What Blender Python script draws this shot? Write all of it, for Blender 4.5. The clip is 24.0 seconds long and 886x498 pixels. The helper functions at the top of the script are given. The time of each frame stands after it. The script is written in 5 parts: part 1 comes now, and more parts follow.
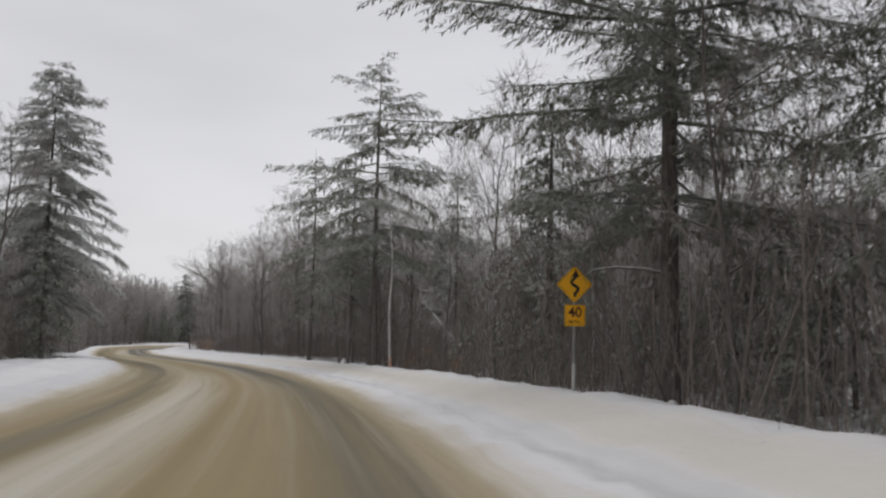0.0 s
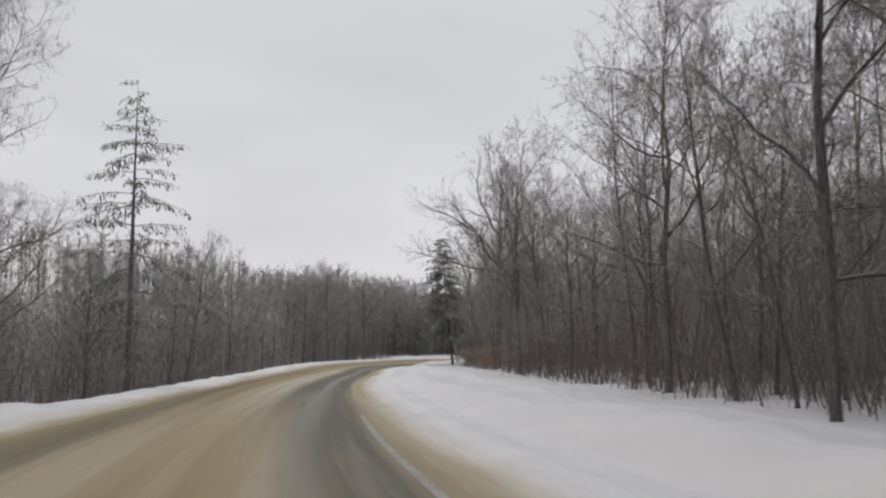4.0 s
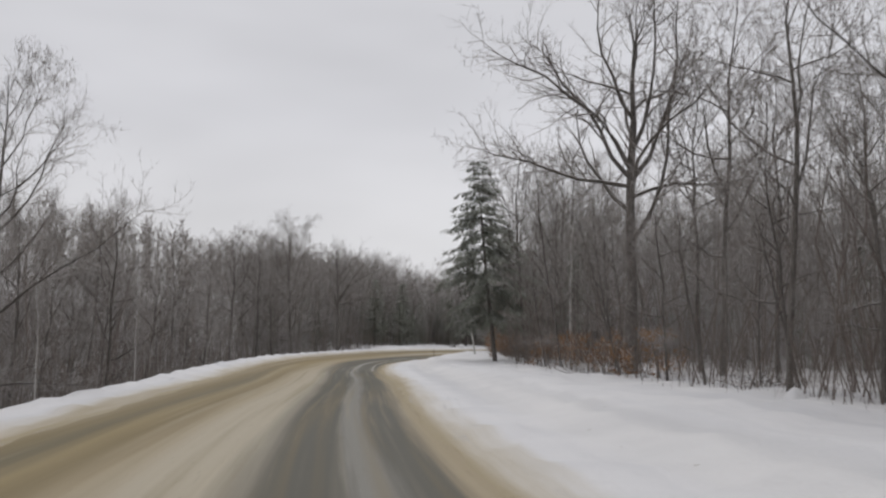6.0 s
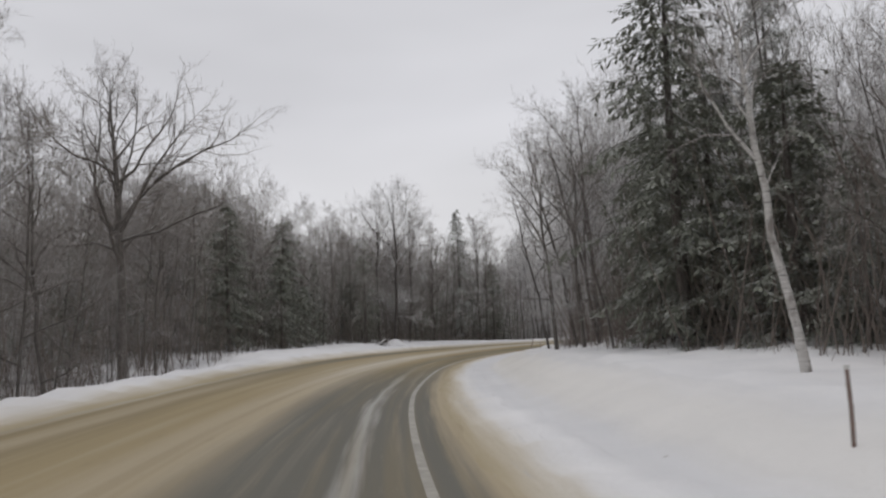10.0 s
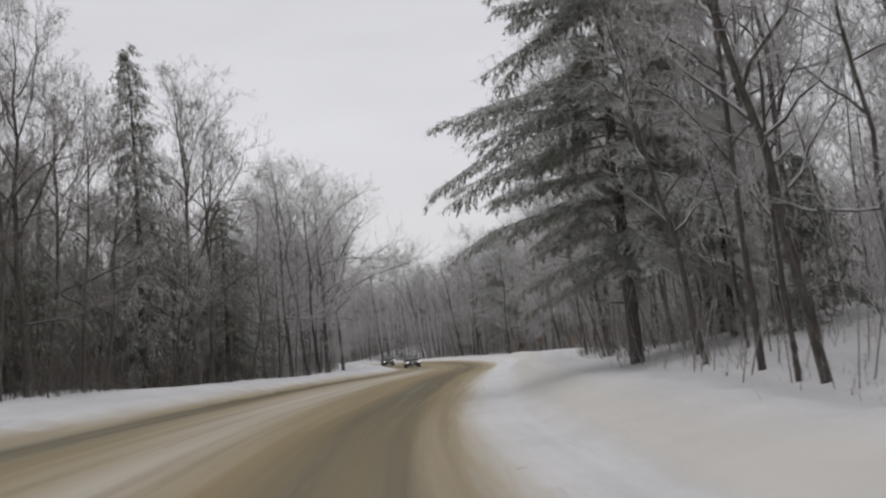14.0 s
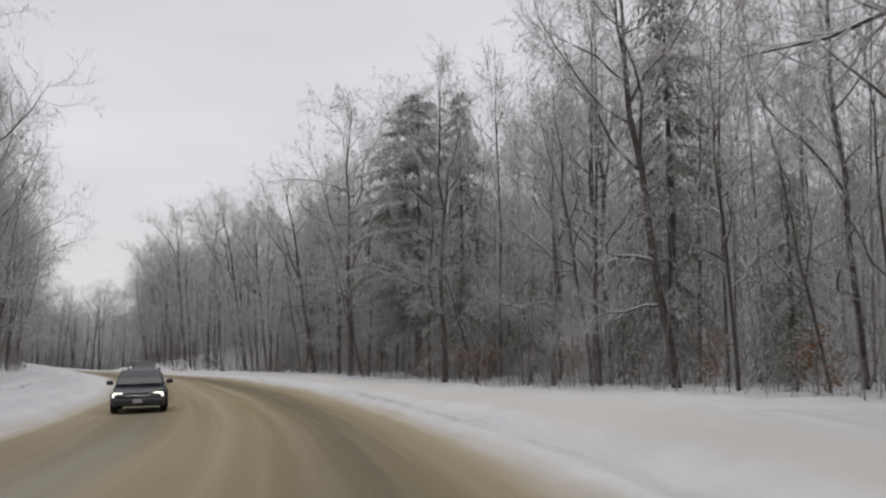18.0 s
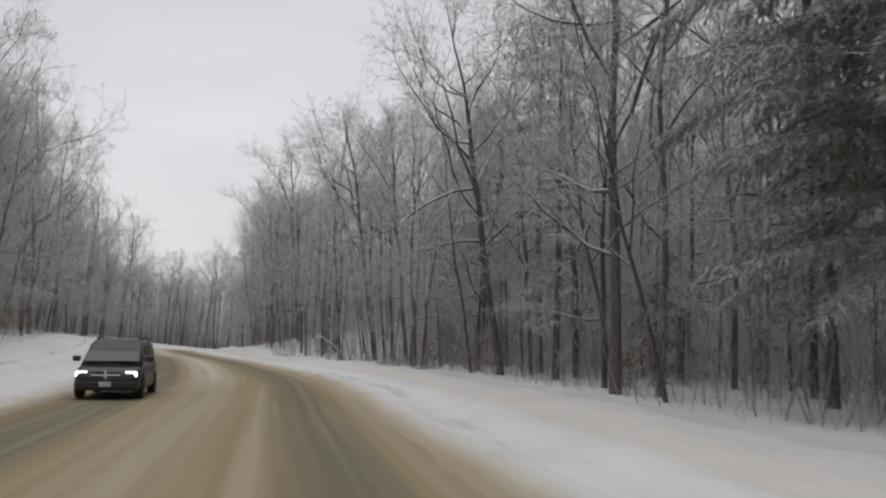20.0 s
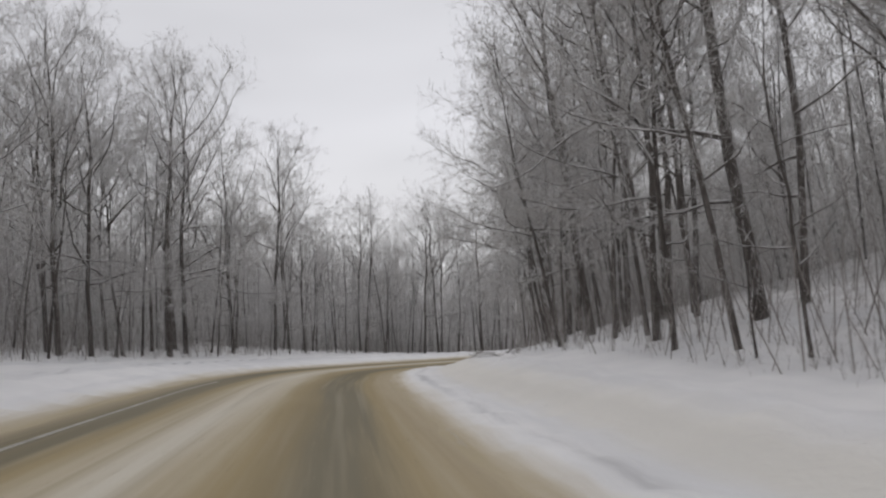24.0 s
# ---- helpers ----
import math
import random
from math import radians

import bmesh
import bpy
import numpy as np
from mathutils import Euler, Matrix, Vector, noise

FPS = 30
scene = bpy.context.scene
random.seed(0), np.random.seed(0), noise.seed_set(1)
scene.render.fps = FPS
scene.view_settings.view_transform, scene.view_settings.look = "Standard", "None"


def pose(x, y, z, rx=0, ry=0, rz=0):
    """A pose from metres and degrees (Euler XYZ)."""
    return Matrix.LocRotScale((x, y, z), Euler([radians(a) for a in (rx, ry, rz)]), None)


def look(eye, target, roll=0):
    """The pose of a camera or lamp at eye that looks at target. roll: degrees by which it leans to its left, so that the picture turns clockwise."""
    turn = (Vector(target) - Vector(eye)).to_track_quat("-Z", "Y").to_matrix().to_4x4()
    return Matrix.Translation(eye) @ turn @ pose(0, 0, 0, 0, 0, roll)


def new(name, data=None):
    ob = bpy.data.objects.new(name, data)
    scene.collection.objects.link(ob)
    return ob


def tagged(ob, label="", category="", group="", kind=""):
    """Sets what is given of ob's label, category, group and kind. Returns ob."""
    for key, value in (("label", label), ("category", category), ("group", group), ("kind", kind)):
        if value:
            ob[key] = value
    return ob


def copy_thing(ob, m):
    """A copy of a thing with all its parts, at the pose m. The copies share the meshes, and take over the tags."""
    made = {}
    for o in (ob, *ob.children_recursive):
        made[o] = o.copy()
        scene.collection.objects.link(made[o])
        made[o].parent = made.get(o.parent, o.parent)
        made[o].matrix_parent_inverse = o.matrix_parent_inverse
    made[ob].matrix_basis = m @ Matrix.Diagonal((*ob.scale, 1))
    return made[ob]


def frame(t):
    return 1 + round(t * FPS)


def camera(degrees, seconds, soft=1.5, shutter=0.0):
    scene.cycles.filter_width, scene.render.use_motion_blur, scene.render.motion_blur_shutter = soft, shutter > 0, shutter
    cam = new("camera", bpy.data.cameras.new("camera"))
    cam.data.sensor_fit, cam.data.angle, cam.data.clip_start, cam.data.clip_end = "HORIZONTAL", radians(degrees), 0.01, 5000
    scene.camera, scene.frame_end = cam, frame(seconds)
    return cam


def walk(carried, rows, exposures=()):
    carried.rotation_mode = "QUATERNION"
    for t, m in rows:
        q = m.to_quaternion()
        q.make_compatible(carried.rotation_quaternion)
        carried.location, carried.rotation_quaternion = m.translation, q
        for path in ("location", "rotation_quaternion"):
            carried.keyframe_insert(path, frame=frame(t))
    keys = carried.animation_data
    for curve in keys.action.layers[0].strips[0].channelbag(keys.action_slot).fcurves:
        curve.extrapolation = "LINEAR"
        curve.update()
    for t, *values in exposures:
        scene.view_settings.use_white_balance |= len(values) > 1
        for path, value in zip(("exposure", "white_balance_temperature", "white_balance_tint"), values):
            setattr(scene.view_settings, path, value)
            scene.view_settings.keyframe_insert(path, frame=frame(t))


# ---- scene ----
cam = camera(48.0, 24.0, soft=2.3, shutter=0.1)
PATH = [
    (0, (21.82, 5.80, 1.73), (21.590, 7.779, 1.928), 1.2),
    (0.5, (19.20, 16.74, 1.73), (18.901, 18.712, 1.928), 0.8),
    (1, (16.17, 27.54, 1.73), (15.826, 29.498, 1.927), 0.3),
    (1.5, (13.06, 38.24, 1.73), (12.654, 40.184, 1.927), -0.4),
    (2, (9.57, 48.76, 1.73), (9.078, 50.688, 1.926), -0.7),
    (2.5, (5.63, 59.12, 1.73), (5.059, 61.025, 1.942), -0.6),
    (3, (1.16, 69.29, 1.73), (0.531, 71.172, 1.942), -0.1),
    (3.5, (-3.61, 79.34, 1.73), (-4.288, 81.207, 1.944), 0.0),
    (4, (-9.15, 89.05, 1.73), (-9.881, 90.903, 1.941), 0.2),
    (4.5, (-14.88, 98.69, 1.73), (-15.622, 100.532, 1.937), 0.5),
    (5, (-20.54, 108.35, 1.73), (-21.250, 110.204, 1.933), 0.8),
    (5.5, (-25.94, 118.10, 1.73), (-26.597, 119.979, 1.929), 0.9),
    (6, (-30.86, 128.01, 1.73), (-31.511, 129.897, 1.921), 0.6),
    (6.5, (-35.94, 137.81, 1.73), (-36.574, 139.697, 1.910), 0.3),
    (7, (-40.36, 147.80, 1.73), (-40.979, 149.694, 1.903), -0.0),
    (7.5, (-44.80, 157.85, 1.73), (-45.417, 159.741, 1.907), -0.6),
    (8, (-49.13, 168.02, 1.73), (-49.745, 169.911, 1.909), -0.6),
    (8.5, (-53.84, 178.13, 1.73), (-54.413, 180.033, 1.919), -0.3),
    (9, (-58.17, 188.42, 1.73), (-58.680, 190.350, 1.910), -1.1),
    (9.5, (-62.10, 198.80, 1.73), (-62.526, 200.743, 1.910), -2.2),
    (10, (-65.57, 209.10, 1.73), (-65.926, 211.065, 1.907), -2.8),
    (10.5, (-68.02, 219.36, 1.73), (-68.312, 221.326, 1.916), -2.6),
    (11, (-70.57, 229.72, 1.73), (-70.796, 231.698, 1.922), -2.7),
    (11.5, (-72.77, 240.27, 1.73), (-72.924, 242.257, 1.926), -3.3),
    (12, (-74.61, 250.99, 1.73), (-74.689, 252.976, 1.928), -4.3),
    (12.5, (-76.08, 261.84, 1.73), (-76.094, 263.832, 1.928), -5.3),
    (13, (-77.45, 272.80, 1.73), (-77.391, 274.788, 1.928), -5.2),
    (13.5, (-78.02, 283.75, 1.73), (-77.884, 285.732, 1.932), -5.0),
    (14, (-78.39, 294.68, 1.73), (-78.174, 296.655, 1.931), -4.9),
    (14.5, (-78.22, 305.46, 1.73), (-77.910, 307.431, 1.926), -4.3),
    (15, (-77.51, 316.26, 1.73), (-77.128, 318.214, 1.926), -4.6),
    (15.5, (-76.57, 327.11, 1.73), (-76.136, 329.051, 1.932), -4.1),
    (16, (-75.05, 337.83, 1.73), (-74.580, 339.760, 1.936), -3.1),
    (16.5, (-73.63, 348.54, 1.73), (-73.117, 350.463, 1.938), -2.8),
    (17, (-71.97, 359.28, 1.73), (-71.431, 361.197, 1.944), -2.4),
    (17.5, (-70.01, 369.97, 1.73), (-69.484, 371.884, 1.952), -1.5),
    (18, (-68.40, 380.75, 1.73), (-67.904, 382.673, 1.944), -0.6),
    (18.5, (-67.04, 391.59, 1.73), (-66.603, 393.526, 1.930), 0.2),
    (19, (-66.04, 402.47, 1.73), (-65.678, 404.432, 1.918), 0.9),
    (19.5, (-65.46, 413.40, 1.73), (-65.167, 415.370, 1.912), 1.3),
    (20, (-65.22, 424.33, 1.73), (-64.994, 426.312, 1.918), 1.4),
    (20.5, (-65.14, 435.25, 1.73), (-64.975, 437.232, 1.924), 1.1),
    (21, (-65.67, 446.14, 1.73), (-65.567, 448.124, 1.925), 1.0),
    (21.5, (-66.54, 457.03, 1.73), (-66.505, 459.017, 1.925), 0.9),
    (22, (-67.71, 467.88, 1.73), (-67.733, 469.867, 1.921), -0.1),
    (22.5, (-69.37, 478.75, 1.73), (-69.449, 480.737, 1.915), -0.8),
    (23, (-71.38, 489.63, 1.73), (-71.502, 491.623, 1.906), -1.6),
    (23.5, (-73.41, 500.60, 1.73), (-73.566, 502.582, 1.902), -2.6),
    (24, (-75.52, 511.58, 1.73), (-75.706, 513.568, 1.898), -3.9),
]
walk(cam, [(t, look(eye, target, roll)) for t, eye, target, roll in PATH],
     exposures=[(0, 0.02), (1.5, 0.03), (3, 0.02), (6, -0.02), (10, -0.03), (13, 0.03), (17, 0.04), (20, 0.05), (22, 0.04), (24, 0.09)])

# ---- world, light ----
world = bpy.data.worlds.new("overcast_sky")
scene.world = world
world.use_nodes = True
wn, wl = world.node_tree.nodes, world.node_tree.links
wbg = wn["Background"]
wtc = wn.new("ShaderNodeTexCoord")
wsep = wn.new("ShaderNodeSeparateXYZ")
wl.new(wtc.outputs["Generated"], wsep.inputs[0])
wramp = wn.new("ShaderNodeValToRGB")
wramp.color_ramp.elements[0].position, wramp.color_ramp.elements[0].color = 0.0, (0.73, 0.726, 0.732, 1)
wramp.color_ramp.elements[1].position, wramp.color_ramp.elements[1].color = 0.75, (0.602, 0.603, 0.640, 1)
mid_el = wramp.color_ramp.elements.new(0.22)
mid_el.color = (0.681, 0.683, 0.720, 1)
wl.new(wsep.outputs["Z"], wramp.inputs[0])
wmap = wn.new("ShaderNodeMapping")
wmap.inputs["Scale"].default_value = (1.0, 1.0, 3.2)
wl.new(wtc.outputs["Generated"], wmap.inputs[0])
wnoi = wn.new("ShaderNodeTexNoise")
wnoi.inputs["Scale"].default_value = 2.1
wnoi.inputs["Detail"].default_value = 3
wl.new(wmap.outputs[0], wnoi.inputs[0])
wr2 = wn.new("ShaderNodeMapRange")
wr2.inputs[1].default_value, wr2.inputs[2].default_value = 0.3, 0.7
wr2.inputs[3].default_value, wr2.inputs[4].default_value = 0.89, 1.08
wl.new(wnoi.outputs[0], wr2.inputs[0])
wmul = wn.new("ShaderNodeVectorMath")
wmul.operation = "SCALE"
wl.new(wramp.outputs[0], wmul.inputs[0])
wl.new(wr2.outputs[0], wmul.inputs["Scale"])
wl.new(wmul.outputs[0], wbg.inputs[0])
wbg.inputs[1].default_value = 1.0
sun_data = bpy.data.lights.new("sun", "SUN")
sun_data.energy, sun_data.angle, sun_data.color = 0.5, radians(60), (1, 0.97, 0.93)
new("sun", sun_data).matrix_world = look((0, 0, 60), (12, -10, 0))

# ---- the road's plan: a station every 22 m or so ----
ROAD = [
    (30.1, -81.4), (29.1, -59.6), (27.0, -37.8), (23.8, -16.2), (19.4, 5.2), (13.8, 26.9),
    (7.3, 47.9), (-0.8, 68.4), (-10.6, 88.2), (-21.8, 107.6), (-32.2, 127.3), (-41.8, 147.2),
    (-50.6, 167.4), (-59.8, 187.8), (-67.7, 208.5), (-73.2, 229.1), (-77.4, 250.6), (-80.4, 272.5),
    (-81.4, 294.6), (-80.4, 316.5), (-77.7, 338.2), (-74.3, 359.7), (-70.4, 381.0), (-68.2, 402.6),
    (-67.9, 424.4), (-68.8, 445.9), (-70.3, 467.5), (-73.6, 489.2), (-77.5, 511.2), (-81.9, 532.7),
    (-86.1, 554.4), (-88.6, 576.5), (-87.8, 598.8), (-83.3, 620.6), (-75.6, 641.5), (-65.5, 661.3),
    (-53.8, 680.0), (-40.9, 698.0), (-27.2, 715.3),
]
BANK = [0.9, 0.9, 0.9, 0.9, 0.9, 0.2, -0.3, -0.2, 0.3, 0.6, 0.5, -0.0, -0.6, -1.3, -2.3, -3.1, -4.2, -4.9, -4.8, -4.2, -3.3, -2.1, -0.7, 0.6, 1.1, 0.8, -0.2, -1.7, -3.0, -4.0, -4.0, -4.0, -4.0, -4.0, -4.0, -4.0, -4.0, -4.0, -4.0]
ASIDE = [-2.5, -2.5, -2.5, -2.5, -2.5, -2.5, -2.4, -2.1, -1.6, -1.5, -1.5, -1.5, -1.6, -1.7, -2.3, -2.7, -2.9, -3.0, -3.0, -2.9, -2.7, -2.4, -2.0, -2.2, -2.7, -3.1, -2.7, -2.2, -2.0, -2.0, -2.0, -2.0, -2.0, -2.0, -2.0, -2.0, -2.0, -2.0, -2.0]
FIRST = -4.0


def along(values, u):
    """Smooth values of a list of one number a station, at stations u."""
    a = np.asarray(values, float)
    k = np.clip(np.asarray(u, float) - FIRST, 0, len(a) - 1.001)
    i = k.astype(int)
    s = k - i
    p0, p1 = a[np.maximum(i - 1, 0)], a[i]
    p2, p3 = a[np.minimum(i + 1, len(a) - 1)], a[np.minimum(i + 2, len(a) - 1)]
    m1, m2 = (p2 - p0) / 2, (p3 - p1) / 2
    return (2 * s**3 - 3 * s**2 + 1) * p1 + (s**3 - 2 * s**2 + s) * m1 + (3 * s**2 - 2 * s**3) * p2 + (s**3 - s**2) * m2


ROAD_X, ROAD_Y = [p[0] for p in ROAD], [p[1] for p in ROAD]
LAST = FIRST + len(ROAD) - 1
FINE_U = np.arange(FIRST, LAST, 0.05)
FINE = np.stack([along(ROAD_X, FINE_U), along(ROAD_Y, FINE_U)], 1)
FINE_T = np.gradient(FINE, axis=0)
FINE_T /= np.linalg.norm(FINE_T, axis=1, keepdims=True)
FINE_S = np.r_[0, np.cumsum(np.linalg.norm(np.diff(FINE, axis=0), axis=1))]


def smooth(a, b, x):
    s = np.clip((np.asarray(x, float) - a) / (b - a), 0, 1)
    return s * s * (3 - 2 * s)


def station(xy):
    """Station and distance to the right of the road's middle, for rows of x, y."""
    xy = np.atleast_2d(np.asarray(xy, float))
    us, lats = [], []
    for part_xy in np.array_split(xy, max(1, len(xy) // 4000)):
        d2 = ((part_xy[:, None] - FINE[None]) ** 2).sum(-1)
        i = d2.argmin(1)
        q, t = part_xy - FINE[i], FINE_T[i]
        side = np.sign(q[:, 0] * t[:, 1] - q[:, 1] * t[:, 0])
        us.append(FINE_U[i])
        lats.append(side * np.sqrt(d2[np.arange(len(i)), i]))
    return np.concatenate(us), np.concatenate(lats)


def road_xy(u, lat):
    u = np.asarray(u, float)
    k = np.clip((u - FIRST) / 0.05, 0, len(FINE) - 1)
    x, y = np.interp(k, np.arange(len(FINE)), FINE[:, 0]), np.interp(k, np.arange(len(FINE)), FINE[:, 1])
    tx, ty = np.interp(k, np.arange(len(FINE)), FINE_T[:, 0]), np.interp(k, np.arange(len(FINE)), FINE_T[:, 1])
    return x + ty * lat, y - tx * lat


def ground_z(u, lat, x, y):
    """The height of road and snow: a banked road, a raised verge, rising woods."""
    cant = np.tan(np.radians(along(BANK, u)))
    z = (np.clip(lat, -6, 6) + along(ASIDE, u)) * cant - 2.6 * smooth(25.4, 31.5, u)
    right_rise = 0.58 - 0.16 * smooth(1.5, 3.0, u) - 0.04 * smooth(4, 5.5, u) + 0.30 * smooth(9.5, 12, u) - 0.40 * smooth(18.5, 20, u) + 0.35 * smooth(8.5, 10, u) * (1 - smooth(12, 13.5, u)) + 0.4 * smooth(24.3, 25.5, u)
    left_drop = 3.0 * smooth(5, 6.5, u) * (1 - smooth(11.5, 13, u))
    right_slope = 0.16 * smooth(11, 13, u) * (1 - smooth(15.5, 17.5, u)) + 0.19 * smooth(23.6, 25.6, u) * (1 - smooth(29, 32, u)) + 0.012
    left_slope = 0.10 * smooth(12.5, 14, u) * (1 - smooth(15.5, 17, u)) + 0.16 * smooth(20, 22, u) * (1 - smooth(28, 31, u))
    z = z + right_rise * smooth(4.9, 10, lat) + np.minimum(right_slope * np.maximum(lat - 10, 0), 9)
    left_rise = 0.30 - 0.2 * smooth(4.8, 6, u) * (1 - smooth(7.4, 8.4, u)) + 0.3 * smooth(18.6, 19.6, u) * (1 - smooth(21, 22, u))
    z = z + left_rise * smooth(4.6, 6.5, -lat) + np.minimum(left_slope * np.maximum(-lat - 6.5, 0), 6)
    z = z + 0.16 * np.clip(np.abs(lat) - 46, 0, 85)
    z = z - left_drop * smooth(5.9, 9.5, -lat) - 0.5 * (1 - smooth(3.2, 4.2, u)) * smooth(10.2, 11.6, lat)
    wave = np.sin(x * 0.31 + 1.7) * np.sin(y * 0.27) + 0.6 * np.sin(x * 0.83 + y * 0.55) * np.sin(y * 0.71 - 0.4 * x)
    return z + 0.07 * wave * smooth(5, 10, np.abs(lat))


def height(x, y):
    u, lat = station([(x, y)])
    return float(ground_z(u, lat, np.array([x]), np.array([y]))[0])


# ---- materials ----
def material(name, rough=0.8, metal=0.0):
    m = bpy.data.materials.new(name)
    m.use_nodes = True
    b = m.node_tree.nodes["Principled BSDF"]
    b.inputs["Roughness"].default_value, b.inputs["Metallic"].default_value = rough, metal
    return m, m.node_tree.nodes, m.node_tree.links, b


def mapped(n, l, source, scale):
    mp = n.new("ShaderNodeMapping")
    mp.inputs["Scale"].default_value = scale
    l.new(source, mp.inputs[0])
    return mp.outputs[0]


def noise_tex(n, l, vector, scale, detail=4.0, rough=0.55):
    t = n.new("ShaderNodeTexNoise")
    t.inputs["Scale"].default_value, t.inputs["Detail"].default_value, t.inputs["Roughness"].default_value = scale, detail, rough
    if vector is not None:
        l.new(vector, t.inputs[0])
    return t.outputs[0]


def ramp(n, l, fac, stops, interpolation="LINEAR"):
    r = n.new("ShaderNodeValToRGB")
    r.color_ramp.interpolation = interpolation
    e = r.color_ramp.elements
    e[0].position, e[0].color = stops[0][0], (*stops[0][1], 1)
    e[1].position, e[1].color = stops[-1][0], (*stops[-1][1], 1)
    for p, c in stops[1:-1]:
        e.new(p).color = (*c, 1)
    l.new(fac, r.inputs[0])
    return r.outputs[0]


def math_node(n, l, op, a, b=None, clamp=False):
    m = n.new("ShaderNodeMath")
    m.operation, m.use_clamp = op, clamp
    for k, v in enumerate((a, b)):
        if v is None:
            continue
        if isinstance(v, (int, float)):
            m.inputs[k].default_value = v
        else:
            l.new(v, m.inputs[k])
    return m.outputs[0]


def map_range(n, l, v, a, b, c=0.0, d=1.0):
    m = n.new("ShaderNodeMapRange")
    m.interpolation_type = "SMOOTHSTEP"
    for k, q in enumerate((a, b, c, d)):
        m.inputs[k + 1].default_value = q
    l.new(v, m.inputs[0])
    return m.outputs[0]


def mix(n, l, fac, a, b):
    m = n.new("ShaderNodeMix")
    m.data_type = "RGBA"
    for k, v in ((0, fac), (6, a), (7, b)):
        if isinstance(v, tuple):
            m.inputs[k].default_value = (*v, 1)
        elif isinstance(v, (int, float)):
            m.inputs[k].default_value = v
        else:
            l.new(v, m.inputs[k])
    return m.outputs[2]


def bump(n, l, b, heightmap, strength, distance):
    k = n.new("ShaderNodeBump")
    k.inputs["Strength"].default_value, k.inputs["Distance"].default_value = strength, distance
    l.new(heightmap, k.inputs["Height"])
    l.new(k.outputs[0], b.inputs["Normal"])


SNOW = (0.74, 0.735, 0.73)


def snow_topped(name, stops, stretch, low, high, rough=0.9, spread=0.5, bump_depth=0.02, least=0.0, most=1.0):
    """Bark or needles, with snow lying on all that faces up."""
    m, n, l, b = material(name, rough)
    tc, geo, info = n.new("ShaderNodeTexCoord"), n.new("ShaderNodeNewGeometry"), n.new("ShaderNodeObjectInfo")
    v = mapped(n, l, tc.outputs["Object"], stretch)
    grain = noise_tex(n, l, v, 3.0, 5)
    shift = math_node(n, l, "MULTIPLY_ADD", info.outputs["Random"], 0.16)
    n_add = shift.node
    n_add.inputs[2].default_value = -0.08
    base = ramp(n, l, math_node(n, l, "ADD", grain, shift), stops)
    sep = n.new("ShaderNodeSeparateXYZ")
    l.new(geo.outputs["Normal"], sep.inputs[0])
    patch = noise_tex(n, l, tc.outputs["Object"], 2.2, 6, 0.7)
    tilt = math_node(n, l, "ADD", sep.outputs["Z"], math_node(n, l, "MULTIPLY", math_node(n, l, "SUBTRACT", patch, 0.5), 2 * spread))
    cover = map_range(n, l, tilt, low, high, least, most)
    l.new(mix(n, l, cover, base, SNOW), b.inputs["Base Color"])
    if bump_depth:
        bump(n, l, b, grain, 0.6, bump_depth)
    return m


BARK = [(0.3, (0.066, 0.058, 0.051)), (0.5, (0.128, 0.114, 0.101)), (0.72, (0.215, 0.198, 0.180))]
TWIG = [(0.3, (0.194, 0.170, 0.152)), (0.7, (0.290, 0.258, 0.236))]
mat_bark = snow_topped("grey_brown_bark", BARK, (6, 6, 1.2), 0.75, 1.15)
BARK_WET = [(0.3, (0.056, 0.049, 0.044)), (0.5, (0.108, 0.095, 0.086)), (0.72, (0.185, 0.166, 0.152))]
mat_bark_snowy = snow_topped("snow_dusted_bark", BARK_WET, (6, 6, 1.2), 0.16, 0.50, spread=0.32)
mat_limb = snow_topped("snow_lined_limb", BARK, (6, 6, 1.2), -0.1, 0.35, spread=0.25)
mat_twig = snow_topped("bare_twigs", TWIG, (4, 4, 4), 0.3, 1.2, spread=0.3, bump_depth=0, least=0.03, most=0.5)
mat_twig_snowy = snow_topped("snow_laden_twigs", TWIG, (4, 4, 4), -0.2, 0.9, spread=0.25, bump_depth=0, least=0.44, most=0.86)
NEEDLE = [(0.3, (0.082, 0.093, 0.058)), (0.55, (0.142, 0.154, 0.102)), (0.75, (0.205, 0.211, 0.156))]
mat_needle = snow_topped("dark_green_needles", NEEDLE, (3, 3, 3), 0.7, 1.5, rough=0.7, spread=0.5, bump_depth=0, least=0.13)
mat_needle_snowy = snow_topped("snow_laden_needles", NEEDLE, (3, 3, 3), 0.3, 1.1, rough=0.7, spread=0.4, bump_depth=0, least=0.27, most=0.85)
LEAF = [(0.3, (0.18, 0.092, 0.042)), (0.55, (0.31, 0.175, 0.085)), (0.75, (0.42, 0.27, 0.155))]
mat_leaf = snow_topped("dry_brown_leaves", LEAF, (5, 5, 5), 0.75, 1.0, bump_depth=0)
BRUSH = [(0.3, (0.145, 0.118, 0.100)), (0.7, (0.245, 0.205, 0.178))]
mat_brush = snow_topped("brown_brush", BRUSH, (5, 5, 2), 0.7, 1.2, bump_depth=0)
mat_brush_snowy = snow_topped("snow_dusted_brush", BRUSH, (5, 5, 2), 0.1, 0.9, spread=0.4, bump_depth=0, least=0.22, most=0.8)


